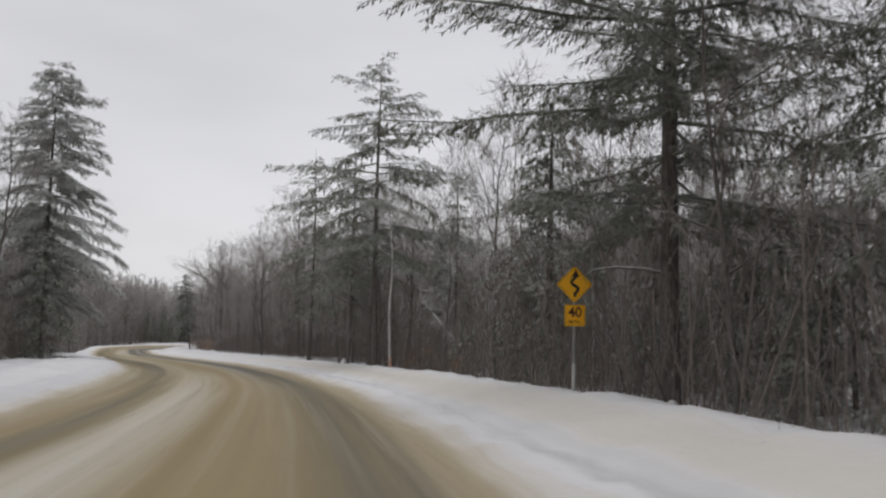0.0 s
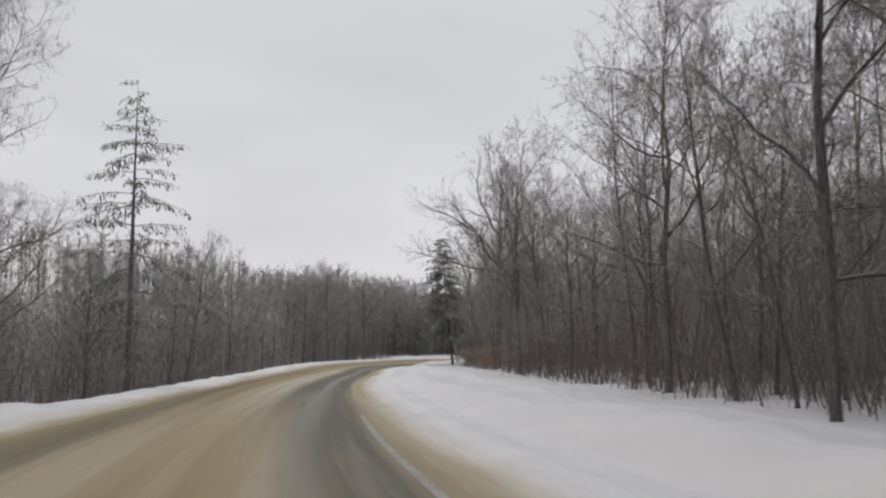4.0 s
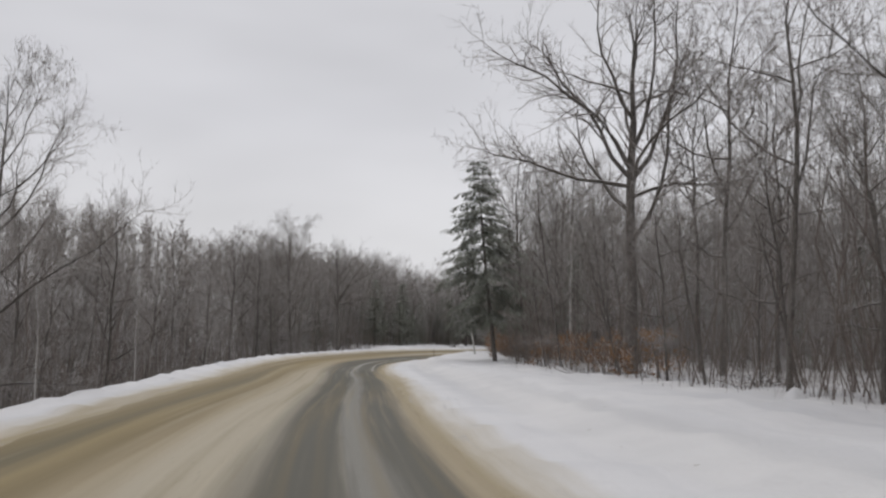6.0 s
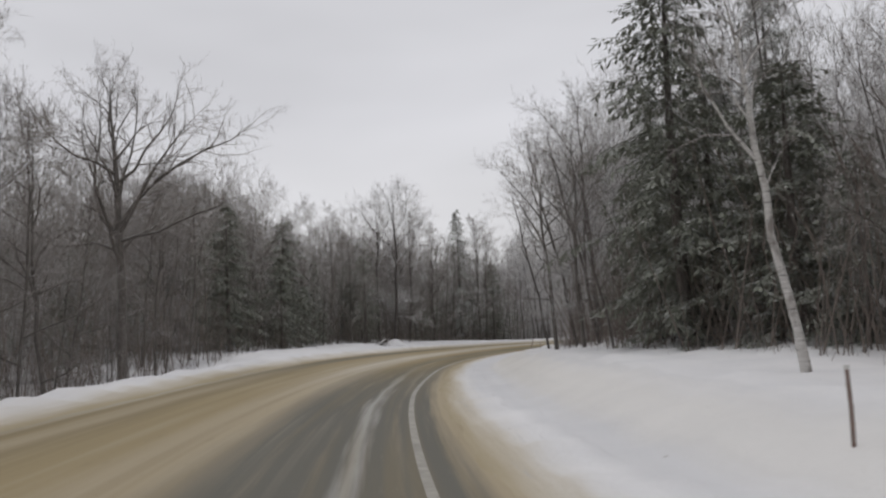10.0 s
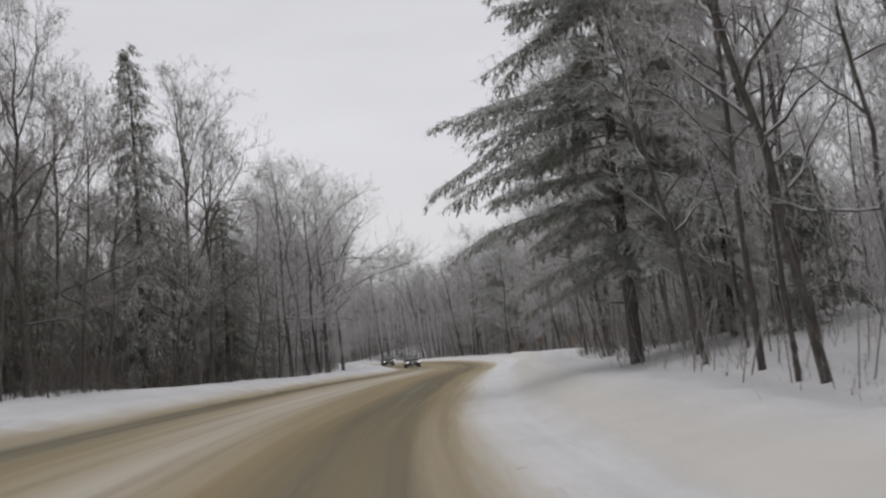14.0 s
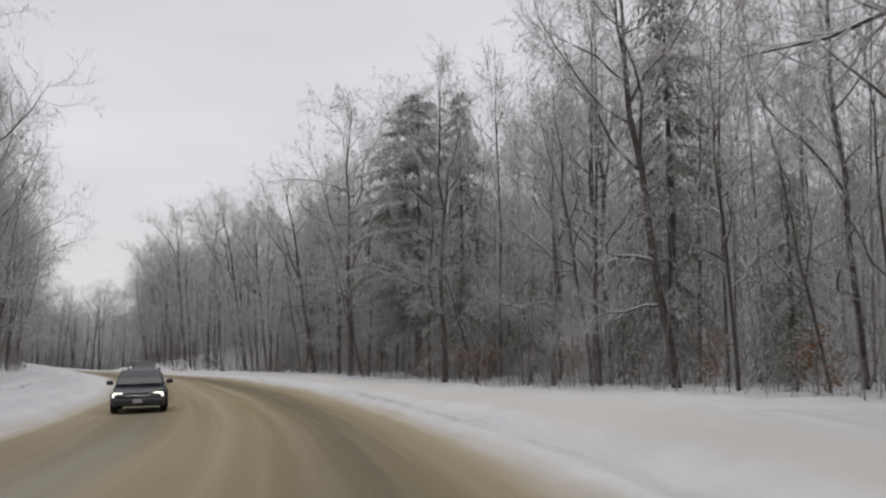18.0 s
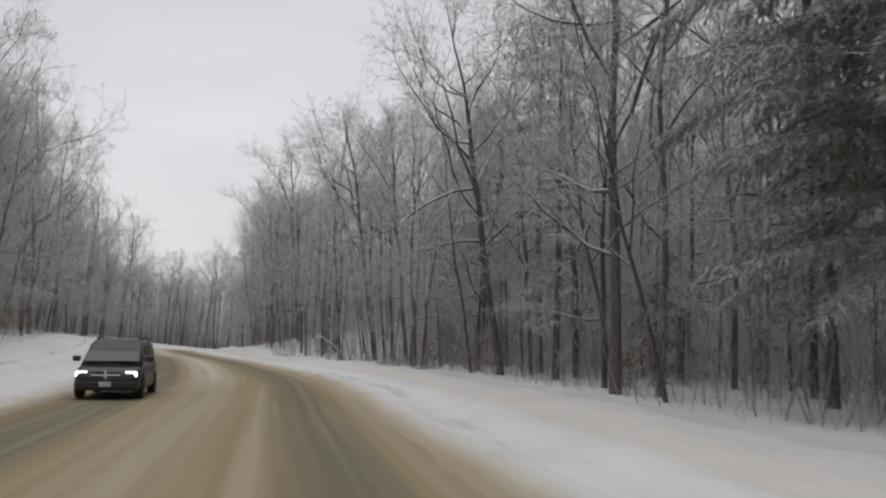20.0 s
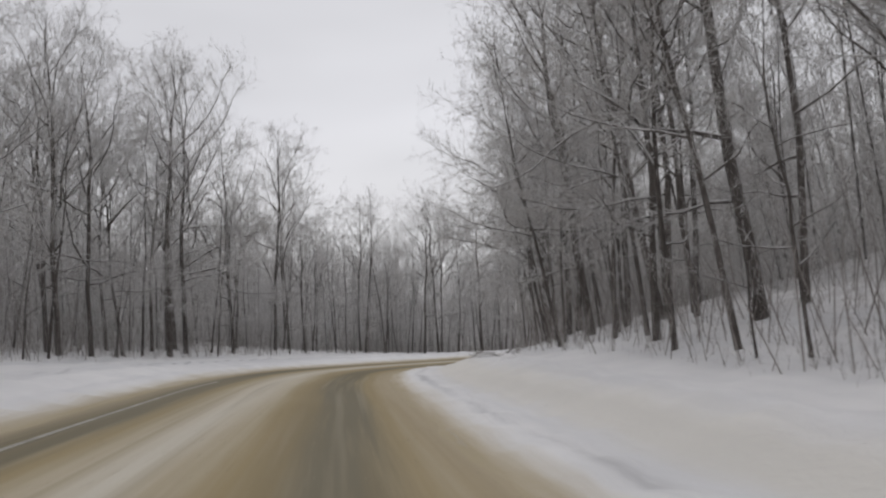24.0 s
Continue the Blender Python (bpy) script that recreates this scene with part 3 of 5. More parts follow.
def leafless(rng, tall, girth, start, limbs, spread, lean=0.0, rise=(8, 52), subs=13, spurs=7, ends=5, sides=7, curve=0.0, fine=0.0085, arms=()):
    """Trunk with forking limbs, and a rounded crown of branches, spurs and twigs, of a bare tree."""
    wood, crown = Limbs(), Limbs()
    bend = [Vector((rng.uniform(-1, 1), rng.uniform(-1, 1), 0)) * 0.016 * tall for _ in range(10)]
    pts, radii = [Vector((0, 0, -0.5))], [girth * 1.4]
    for k in range(10):
        t = k / 9
        sway = sum(bend[: k + 1], Vector()) * (0.4 + 0.5 * t)
        pts.append(Vector((-lean * tall * (t + curve * t * t), 0, tall * t * 0.92)) + sway * min(1, 3 * t))
        radii.append(girth * (1.05 - 0.62 * t if t < 0.6 else 1.56 * (1.02 - t) + 0.02) * (1.16 if k == 0 else 1))
    radii[-1] = 0.015
    wood.tube(pts, radii, sides)

    def trunk_at(h):
        k = min(int(h * 9), 8)
        return pts[k + 1].lerp(pts[k + 2], h * 9 - k), radii[k + 1] + (radii[k + 2] - radii[k + 1]) * (h * 9 - k)

    middle = trunk_at(0.62)[0]
    middle.z = tall * (0.52 + 0.46 * start)
    high, wide = tall * 1.0 - middle.z, spread * tall
    for i in range(-len(arms), limbs):
        h = start + (0.96 - start) * (max(0, i + rng.random()) / limbs) ** 0.85
        p, r = trunk_at(arms[i][0] if i < 0 else h)
        az = i * 2.4 + rng.uniform(-0.6, 0.6)
        up = radians(rng.uniform(*rise) + 24 * h * h)
        d = Vector((math.cos(az) * math.cos(up), math.sin(az) * math.cos(up), math.sin(up)))
        reach = max(0.12 * tall, dome(p, (d + Vector((0, 0, 0.3))).normalized(), middle, wide, high)) * rng.uniform(0.72, 1.08)
        if i < 0:
            az, up, reach = arms[i][1], radians(arms[i][2]), arms[i][3]
            d = Vector((math.cos(az) * math.cos(up), math.sin(az) * math.cos(up), math.sin(up)))
        path = bough(rng, p, d, reach, 6, 24, 0.07 if i >= 0 else 0.03)
        r0 = max(0.014, min(r * 0.66, 0.013 * reach + 0.010))
        wood.tube(path, [r0 * (1 - 0.15 * k) for k in range(7)], 5)
        many = max(4, int(subs * (0.45 + reach / 9))) * (2 if i < 0 else 1)
        for s in range(many):
            t = 0.16 + 0.84 * ((s + rng.random()) / many) ** 0.78
            k = min(int(t * 6), 5)
            a = path[k].lerp(path[k + 1], t * 6 - k)
            e = turned(rng, (path[k + 1] - path[k]).normalized(), 24, 62)
            long = (reach * rng.uniform(0.22, 0.42) * (1.15 - 0.6 * t) + 0.5)
            side = bough(rng, a, e, long, 3, 30, 0.05)
            rb = max(0.006, r0 * 0.5 * (1.1 - 0.8 * t))
            crown.tube(side, [rb, rb * 0.75, rb * 0.5, rb * 0.2], 3)
            for w in range(spurs):
                f = 2.99 * (0.15 + 0.85 * (w + rng.random()) / spurs)
                j = int(min(f, 2.99))
                b = side[j].lerp(side[j + 1], f - j)
                g = turned(rng, (side[j + 1] - side[j]).normalized(), 18, 64)
                stretch = rng.uniform(0.4, 0.85) * (0.45 + 0.30 * long)
                c = b + g * stretch
                crown.twig(b, c, fine * 1.1)
                for _ in range(ends):
                    o = b.lerp(c, rng.uniform(0.15, 0.95))
                    crown.sliver(o, o + turned(rng, g, 20, 70) * stretch * rng.uniform(0.35, 0.8), fine * 0.9)
    return wood, crown


def conifer(rng, tall, girth, start, gap, reach, droop, per=5, shape=0.8, dense=1.0, ragged=0.25, upturn=0.0, width=0.035, blade=0.30, fill=0.13):
    """Trunk, and boughs of branchlets with narrow needle sprays, of a pine or hemlock."""
    wood, crown = Limbs(), Limbs()
    sway = Vector((rng.uniform(-1, 1), rng.uniform(-1, 1), 0)) * 0.01 * tall
    pts = [Vector((0, 0, -0.5)), Vector((0, 0, 0))] + [Vector((0, 0, tall * t)) + sway * math.sin(t * 3) for t in (0.15, 0.3, 0.45, 0.6, 0.75, 0.9, 1.0)]
    wood.tube(pts, [girth * 1.3, girth * 1.1] + [girth * k for k in (0.92, 0.8, 0.66, 0.5, 0.34, 0.15, 0.01)], 7)
    z, turn = start * tall, 0.0
    while z < tall * 0.985:
        t = (z / tall - start) / (1 - start)
        full = reach * (1 - t) ** shape * (0.55 + 0.45 * min(1, t * 5)) + 0.15
        turn += 0.9
        for k in range(per):
            az = turn + k * 2 * math.pi / per + rng.uniform(-0.5, 0.5)
            long = full * rng.uniform(1 - ragged * 1.6, 1 + ragged)
            if rng.random() < ragged * 0.35:
                continue
            out = Vector((math.cos(az), math.sin(az), 0))
            base = Vector((0, 0, z + rng.uniform(-0.5, 0.5) * gap)) + sway * math.sin(z / tall * 3)
            path = [base]
            lift = 0.35 * (t - 0.35) + rng.uniform(-0.16, 0.16)
            sag = droop * rng.uniform(0.7, 1.4)
            for j in range(1, 5):
                s = j / 4
                path.append(base + out * long * s + Vector((0, 0, long * (lift * s - sag * s * s + upturn * s**3))) + Vector((rng.uniform(-1, 1), rng.uniform(-1, 1), 0)) * 0.05 * long)
            crown.tube(path, [0.008 + 0.009 * long * (1 - 0.23 * j) for j in range(5)], 3)
            side = out.cross(Vector((0, 0, 1)))
            count = max(3, int(long * 3.4 * dense))
            for j in range(count):
                s = 0.14 + 0.86 * (j + rng.random()) / count
                q = min(int(s * 4), 3)
                p = path[q].lerp(path[q + 1], s * 4 - q)
                d = (path[q + 1] - path[q]).normalized()
                for hand in (-1, 1):
                    e = (d * rng.uniform(0.5, 1.1) + side * hand * rng.uniform(0.35, 1.1) + Vector((0, 0, rng.uniform(-0.6, 0.12) - sag * 0.8))).normalized()
                    size = (0.28 + 0.17 * long * (1 - 0.6 * s)) * rng.uniform(0.6, 1.3)
                    tip = p + e * size
                    crown.sliver(p, tip, 0.006)
                    blades = 2 + int(size / fill)
                    for b in range(blades):
                        o = p.lerp(tip, (b + rng.random()) / blades)
                        h = turned(rng, e, 12, 55)
                        h.z -= rng.uniform(0.0, 0.5)
                        h.normalize()
                        crown.spray(o, o + h * blade * rng.uniform(0.6, 1.2), width * rng.uniform(0.6, 1.2), 0.012)
        z += gap * rng.uniform(0.8, 1.2) * (1.15 - 0.5 * t)
    return wood, crown


def tree_thing(kind, label, category, wood, crown, wood_mat, crown_mat, group, crown_label=""):
    e = thing(kind, label, category, group)
    part("trunk", wood.mesh("trunk", wood_mat), wood_mat, e)
    part("crown", crown.mesh("crown", crown_mat), crown_mat, e, crown_label)
    return e


def remake(source, label, wood_mat, crown_mat):
    """The same tree with other snow on it."""
    e = thing(source.name.split(".")[0], label, source["category"], source["group"])
    for c in sorted(source.children, key=lambda c: c.name, reverse=True):
        m = wood_mat if c.name.startswith("trunk") else crown_mat
        me = c.data.copy()
        me.materials.clear()
        me.materials.append(m)
        part(c.name.split(".")[0], me, m, e)
    return e


rng = random.Random(7)
used = set()


def plant(source, x, y, scale=1.0, turn=None, squash=1.0, sink=0.05, tilt=0.0):
    """Stands a tree on the snow; the first planting moves the original itself."""
    m = pose(x, y, height(x, y) - sink, 0, -tilt, rng.uniform(0, 360) if turn is None else turn) @ Matrix.Diagonal((scale * squash, scale * squash, scale, 1))
    if source.name in used:
        return copy_thing(source, m)
    used.add(source.name)
    source.matrix_basis = m
    return source


tall_light, tall_snowy, young_light, young_snowy = [], [], [], []
LOW_ARMS = (((0.20, 3.0, 12, 4.6),), ((0.26, 3.5, 4, 5.6), (0.17, 2.5, 16, 4.0)), (), ((0.30, 2.8, 8, 5.2), (0.22, 3.9, 12, 4.2)),
            ((0.18, 3.3, 6, 3.8),), ((0.24, 2.6, 10, 5.8), (0.30, 3.6, 2, 5.0)), ((0.33, 3.2, 6, 4.8),), ((0.21, 3.4, 14, 4.4), (0.31, 2.7, 4, 5.6)))
for k in range(8):
    tall = (18, 20, 16, 19, 17, 21, 18, 20)[k]
    w, c = leafless(random.Random(20 + k), tall, (0.13, 0.16, 0.10, 0.14, 0.095, 0.155, 0.12, 0.14)[k], (0.30, 0.34, 0.26, 0.38, 0.30, 0.28, 0.42, 0.36)[k], (14, 16, 13, 15, 13, 17, 14, 15)[k], (0.21, 0.25, 0.20, 0.22, 0.19, 0.28, 0.20, 0.24)[k], (0, 0.03, 0.06, -0.03, 0.09, 0, 0.05, -0.05)[k], arms=LOW_ARMS[k])
    t = tree_thing("bare_tree", "tall bare grey-brown tree with a little snow on its twigs", "tree", w, c, mat_bark, mat_twig, "roadside trees")
    tall_light.append(t)
    tall_snowy.append(remake(t, "tall bare grey tree with snow lying along every branch", mat_bark_snowy, mat_twig_snowy))
for k in range(5):
    tall = (8, 10, 6.5, 11, 9)[k]
    w, c = leafless(random.Random(40 + k), tall, (0.045, 0.055, 0.035, 0.06, 0.05)[k], (0.16, 0.2, 0.14, 0.24, 0.18)[k], (12, 12, 11, 12, 13)[k], (0.24, 0.20, 0.26, 0.20, 0.24)[k], (0.04, -0.05, 0.1, 0.02, 0.16)[k], rise=(5, 46), subs=10, spurs=6, ends=5, sides=5, fine=0.0065)
    t = tree_thing("young_tree", "slender bare young tree at the edge of the woods", "tree", w, c, mat_bark, mat_twig, "young roadside trees")
    young_light.append(t)
    young_snowy.append(remake(t, "slender young tree with snow on its bare twigs", mat_bark_snowy, mat_twig_snowy))
pines, pines_snowy, hemlocks, hemlocks_snowy = [], [], [], []
for k in range(3):
    w, c = conifer(random.Random(60 + k), (18.5, 16, 20)[k], (0.17, 0.15, 0.18)[k], (0.16, 0.13, 0.2)[k], 0.85, (3.9, 3.6, 4.2)[k], 0.2, 5, 0.65, 1.15, 0.4, 0.03)
    t = tree_thing("white_pine", "dark green pine with layered ragged boughs", "pine tree", w, c, mat_bark, mat_needle, "conifers")
    pines.append(t)
    pines_snowy.append(remake(t, "green pine with snow lying on its drooping boughs", mat_bark_snowy, mat_needle_snowy))
for k in range(3):
    w, c = conifer(random.Random(70 + k), (14, 12, 16)[k], (0.18, 0.16, 0.2)[k], (0.05, 0.04, 0.08)[k], 0.58, (2.9, 2.7, 3.1)[k], 0.34, 7, 0.7, 1.1, 0.35, 0.0, 0.044)
    t = tree_thing("hemlock", "dense dark green hemlock with drooping boughs", "conifer", w, c, mat_bark, mat_needle, "conifers")
    hemlocks.append(t)
    hemlocks_snowy.append(remake(t, "dense green hemlock with snow on its boughs", mat_bark_snowy, mat_needle_snowy))

w, c = conifer(random.Random(75), 5.0, 0.06, 0.04, 0.45, 1.5, 0.25, 5, 0.8, 0.8, 0.4, 0.0, 0.042)
little = [tree_thing("young_hemlock", "small dark green hemlock under the taller trees", "conifer", w, c, mat_bark, mat_needle, "young conifers")]
w, c = conifer(random.Random(76), 4.0, 0.05, 0.05, 0.45, 1.5, 0.2, 5, 0.6, 0.8, 0.5, 0.0, 0.042)
little.append(tree_thing("young_hemlock", "small dark green hemlock under the taller trees", "conifer", w, c, mat_bark, mat_needle, "young conifers"))

# trees that stand out one by one
taken = [(22.3, 34.6), (21.4, 32.4), (20.6, 30.2), (23.2, 36.2), (23.6, 33.0)]


def single(source, x, y, scale=1.0, turn=None, squash=1.0, tilt=0.0):
    taken.append((x, y))
    if source["category"] in ("conifer", "pine tree"):
        taken.extend([(x - 1.6, y - 2.2), (x - 1.2, y + 1.8), (x + 1, y - 2)])
    return plant(source, x, y, scale, turn, squash, 0.05, tilt)


def faced(u):
    """The turn that sets a tree's lean towards the road's left, at a station."""
    i = int(np.clip((u - FIRST) / 0.05, 0, len(FINE) - 1))
    return math.degrees(math.atan2(-FINE_T[i][0], FINE_T[i][1]))


w, c = conifer(random.Random(81), 23, 0.30, 0.24, 0.9, 8.2, 0.05, 7, 0.42, 1.15, 0.42, 0.08, 0.026, 0.26, 0.050)
red_pine = single(tree_thing("red_pine", "very tall red pine with a thick dark trunk and snow-dusted boughs", "pine tree", w, c, mat_bark, mat_needle, "conifers"), 25.0, 34.9)
limb = Limbs()
limb.tube([red_pine.matrix_basis.inverted() @ Vector(p) for p in ((24.95, 34.95, 4.0), (24.3, 35.2, 4.15), (23.5, 35.6, 4.22), (22.9, 35.95, 4.16), (22.6, 36.1, 3.95))], [0.06, 0.05, 0.04, 0.03, 0.01], 6)
part("dead_limb", limb.mesh("dead_limb", mat_limb), mat_limb, red_pine, "bare dead limb lined with snow")
w, c = conifer(random.Random(89), 20.0, 0.2, 0.30, 0.85, 7.6, 0.18, 5, 0.62, 1.25, 0.35, 0.05, 0.025, 0.25, 0.055)
single(tree_thing("white_pine", "tall pine with layered spreading boughs above a bare trunk", "pine tree", w, c, mat_bark, mat_needle, "conifers"), 10.4, 68.0)
w, c = leafless(random.Random(82), 13, 0.08, 0.45, 10, 0.12, 0.03, subs=7, spurs=4, ends=3)
birch = tree_thing("birch_tree", "slim white birch at the edge of the woods", "birch tree", w, c, mat_birch, mat_twig, "birches")
single(birch, 11.9, 65.0, 1.0, faced(2.7))
w, c = leafless(random.Random(83), 11.5, 0.125, 0.45, 12, 0.13, 0.10, subs=7, spurs=5, ends=3)
leaning_birch = tree_thing("birch_tree", "leaning white birch with peeling bark", "birch tree", w, c, mat_birch, mat_twig, "birches")
single(leaning_birch, -62.2, 229.6, 0.78, faced(10.9))
single(birch, 23.35, 52.4, 0.85)
single(birch, -50.1, 150.1, 0.3, squash=0.75)
single(birch, -54.9, 161.0, 0.36, squash=0.75)
single(birch, -43.8, 190.6, 0.95)
w, c = leafless(random.Random(84), 19.5, 0.28, 0.34, 16, 0.38, 0.0, (14, 50), 11, 6, arms=((0.50, 3.3, 14, 7.8), (0.52, 2.6, 38, 8.5), (0.47, 0.3, 35, 7)))
single(tree_thing("oak_tree", "broad bare oak with spreading snowy limbs", "oak tree", w, c, mat_bark, mat_twig, "roadside trees"), -37.8, 175.5, 1.0, faced(8.2))
single(bpy.data.objects["oak_tree"], -88.7, 252.0, 0.86, faced(12.0) + 160)
w, c = conifer(random.Random(85), 20, 0.24, 0.20, 0.72, 6.6, 0.18, 8, 0.55, 1.6, 0.26, 0.0, 0.026, 0.25, 0.045)
single(tree_thing("white_pine", "big white pine with snow on broad drooping boughs", "pine tree", w, c, mat_bark_snowy, mat_needle_snowy, "conifers"), -67.6, 330.7, 1.05, 40)
broad_pine = [o for o in bpy.data.objects if o.name.startswith("white_pine") and "broad" in o["label"]][0]
single(broad_pine, -17.5, 78.6, 1.12, 0, 0.82)
w, c = conifer(random.Random(90), 15.5, 0.17, 0.22, 0.58, 4.1, 0.26, 8, 0.7, 1.3, 0.3, 0.05, 0.036, 0.30, 0.065)
single(tree_thing("white_pine", "full green pine with snow on the tips of its drooping boughs", "pine tree", w, c, mat_bark, mat_needle, "conifers"), -51.1, 198.7, 0.98, faced(9.3), 1.0, 5.5)
single(pines[2], 0.2, 91.6, 0.95, 70)
single(broad_pine, -53.9, 443.2, 0.9, 100, 0.85)
single(pines_snowy[0], -56.0, 464.0, 0.9, 200)
w, c = leafless(random.Random(86), 19, 0.24, 0.26, 16, 0.38, 0.0, (5, 45), 12, 7, arms=((0.40, 0.2, 14, 10.5), (0.36, -0.5, 5, 8.0), (0.62, 0.1, 25, 9.0), (0.75, -0.2, 35, 7.5)))
single(tree_thing("maple_tree", "bare maple whose long snowy limbs hang over the verge", "maple tree", w, c, mat_bark_snowy, mat_twig_snowy, "roadside trees"), -79.9, 392.5, 1.0, faced(18.5))
maple = bpy.data.objects["maple_tree"]
single(maple, -75.0, 592.0, 0.9, faced(27.5) + 180)
single(maple, -106.0, 592.0, 0.9, faced(27.5))
w, c = leafless(random.Random(87), 20, 0.18, 0.34, 15, 0.28, 0.14, (15, 55), 10, 6, arms=((0.36, 3.2, -4, 5.5), (0.5, 3.5, 10, 7.0), (0.62, 2.7, 20, 7.0), (0.75, 3.3, 25, 6.0)))
leaner = tree_thing("leaning_tree", "big bare tree leaning towards the road, snow on its limbs", "tree", w, c, mat_bark_snowy, mat_twig_snowy, "roadside trees")
single(leaner, -54.5, 392.4, 1.0, faced(18.6))
single(leaner, -61.2, 507.0, 1.12, faced(23.7))
single(leaner, -70.2, 556.6, 1.0, faced(26.0))
single(leaner, -57.6, 467.6, 0.9, faced(22.0) - 12)
single(tall_snowy[1], -59.6, 509.6, 1.1, 30)
w, c = leafless(random.Random(88), 15, 0.10, 0.28, 13, 0.20, 0.16, (20, 55), 8, 6)
slim = tree_thing("leaning_tree", "slender bare tree leaning over the verge, snow along it", "tree", w, c, mat_bark_snowy, mat_twig_snowy, "roadside trees")
single(slim, -69.8, 311.9, 0.95, faced(14.8))
single(slim, -68.8, 320.5, 0.8, faced(15.2) + 10)
single(slim, -53.8, 396.8, 1.1, faced(18.8) + 15)
single(slim, -67.0, 259.6, 0.85, faced(12.4) - 10)
single(slim, -68.5, 266.8, 0.95, faced(12.7) + 5)
single(slim, -70.5, 272.0, 0.8, faced(12.9) + 12)

for source, x, y, s, q in (
    (pines[2], 29.8, 29.6, 0.95, 1.2), (hemlocks[0], 21.6, 51.2, 1.0, 1.3), (pines[2], 6.9, 76.6, 0.95, 0.8), (pines[1], 2.5, 95.5, 0.9, 1.0),
    (pines[1], -22.5, 86.0, 1.15, 1.2), (hemlocks[1], -15.0, 74.0, 0.8, 1.2), (pines[1], -40.0, 127.2, 1.08, 1.0), (pines[1], -44.5, 195.0, 0.6, 0.85),
    (hemlocks[2], -63.4, 246.5, 0.95, 1.45), (hemlocks[1], -60.2, 242.0, 0.95, 1.7), (hemlocks[0], -61.8, 250.5, 0.8, 1.6), (hemlocks[1], -59.0, 238.5, 0.6, 1.4),
    (tall_light[0], -9.2, 108.7, 0.8, 1.0), (tall_light[3], -67.6, 256.0, 0.6, 1.1), (tall_light[1], -69.6, 266.0, 0.62, 1.1), (tall_light[4], -66.2, 251.8, 0.5, 1.1), (tall_light[3], -41.0, 120.4, 0.95, 1.0), (tall_light[0], -27.6, 149.1, 0.9, 1.0), (tall_light[4], -45.2, 189.5, 0.95, 0.9),
    (tall_light[4], -33.5, 163.2, 0.9, 1.0), (tall_light[2], -30.8, 157.0, 0.9, 1.0), (tall_light[3], -79.2, 216.4, 0.95, 1.0), (tall_light[5], -83.2, 227.9, 0.9, 1.0), (tall_light[2], -86.1, 234.9, 0.95, 1.0),
    (tall_snowy[1], -90.5, 315.1, 0.84, 1.1), (tall_snowy[3], -92.5, 316.3, 0.9, 1.0), (hemlocks_snowy[2], -89.0, 349.7, 1.2, 0.85), (tall_snowy[2], -80.3, 376.2, 1.1, 1.0),
    (tall_snowy[2], -57.2, 374.2, 0.95, 1.0), (tall_snowy[4], -61.4, 357.0, 0.9, 1.0), (tall_snowy[0], -59.1, 364.1, 0.9, 1.0), (tall_snowy[3], -54.5, 382.4, 0.95, 1.0), (tall_snowy[5], -78.4, 406.6, 1.05, 1.0),
    (tall_snowy[2], -55.6, 452.5, 0.98, 1.0), (tall_snowy[0], -59.9, 484.6, 1.0, 1.0), (tall_snowy[2], -59.8, 488.4, 0.95, 1.0),
    (tall_snowy[4], -68.7, 557.4, 1.0, 1.0), (tall_snowy[3], -106.3, 571.4, 1.1, 1.0), (tall_snowy[1], -104.4, 623.2, 1.0, 1.0), (tall_snowy[0], -69.4, 561.2, 0.9, 1.0),
    (tall_snowy[1], -67.1, 566.4, 0.95, 1.0),
):
    single(source, x, y, s, None, q)

# bare trees beside the lone pine
for source, u, lat, s in ((tall_light[1], 5.35, -11.0, 0.9), (tall_light[6], 5.5, -12.5, 0.95), (tall_light[0], 5.15, -12.0, 0.9), (tall_light[7], 5.75, -14.5, 0.9)):
    x, y = (float(v) for v in road_xy(u, lat))
    single(source, x, y, s)

# big crowns over the last bend
for source, u, lat, s in ((tall_snowy[1], 26.3, 14.2, 1.05), (tall_snowy[7], 26.8, 14.5, 1.1), (tall_snowy[3], 27.4, 13.6, 1.05), (tall_snowy[1], 25.4, 15.5, 1.15), (tall_snowy[3], 26.0, 16.5, 1.2), (tall_snowy[7], 25.0, 17.0, 1.2), (tall_snowy[0], 24.6, 16.0, 1.1)):
    x, y = (float(v) for v in road_xy(u, lat))
    single(source, x, y, s, faced(u), 1.1, 2.0)

# young trees crowded at the edge before the big pine
for source, u, lat, s in ((young_snowy[1], 13.62, 13.4, 1.3), (young_snowy[3], 13.8, 13.1, 1.35), (young_snowy[4], 13.95, 13.8, 1.2), (young_snowy[0], 14.1, 13.0, 1.3), (young_snowy[3], 14.2, 14.6, 1.4), (young_snowy[1], 13.7, 15.2, 1.5),
                          (tall_snowy[0], 13.78, 14.4, 0.85), (tall_snowy[6], 14.05, 15.2, 0.9), (tall_snowy[3], 13.5, 14.8, 0.85), (tall_snowy[2], 14.3, 16.0, 0.95), (young_snowy[4], 14.35, 13.4, 1.25)):
    x, y = (float(v) for v in road_xy(u, lat))
    single(source, x, y, s, faced(u) + (u * 977) % 150 - 75, 1.0, 1.5)

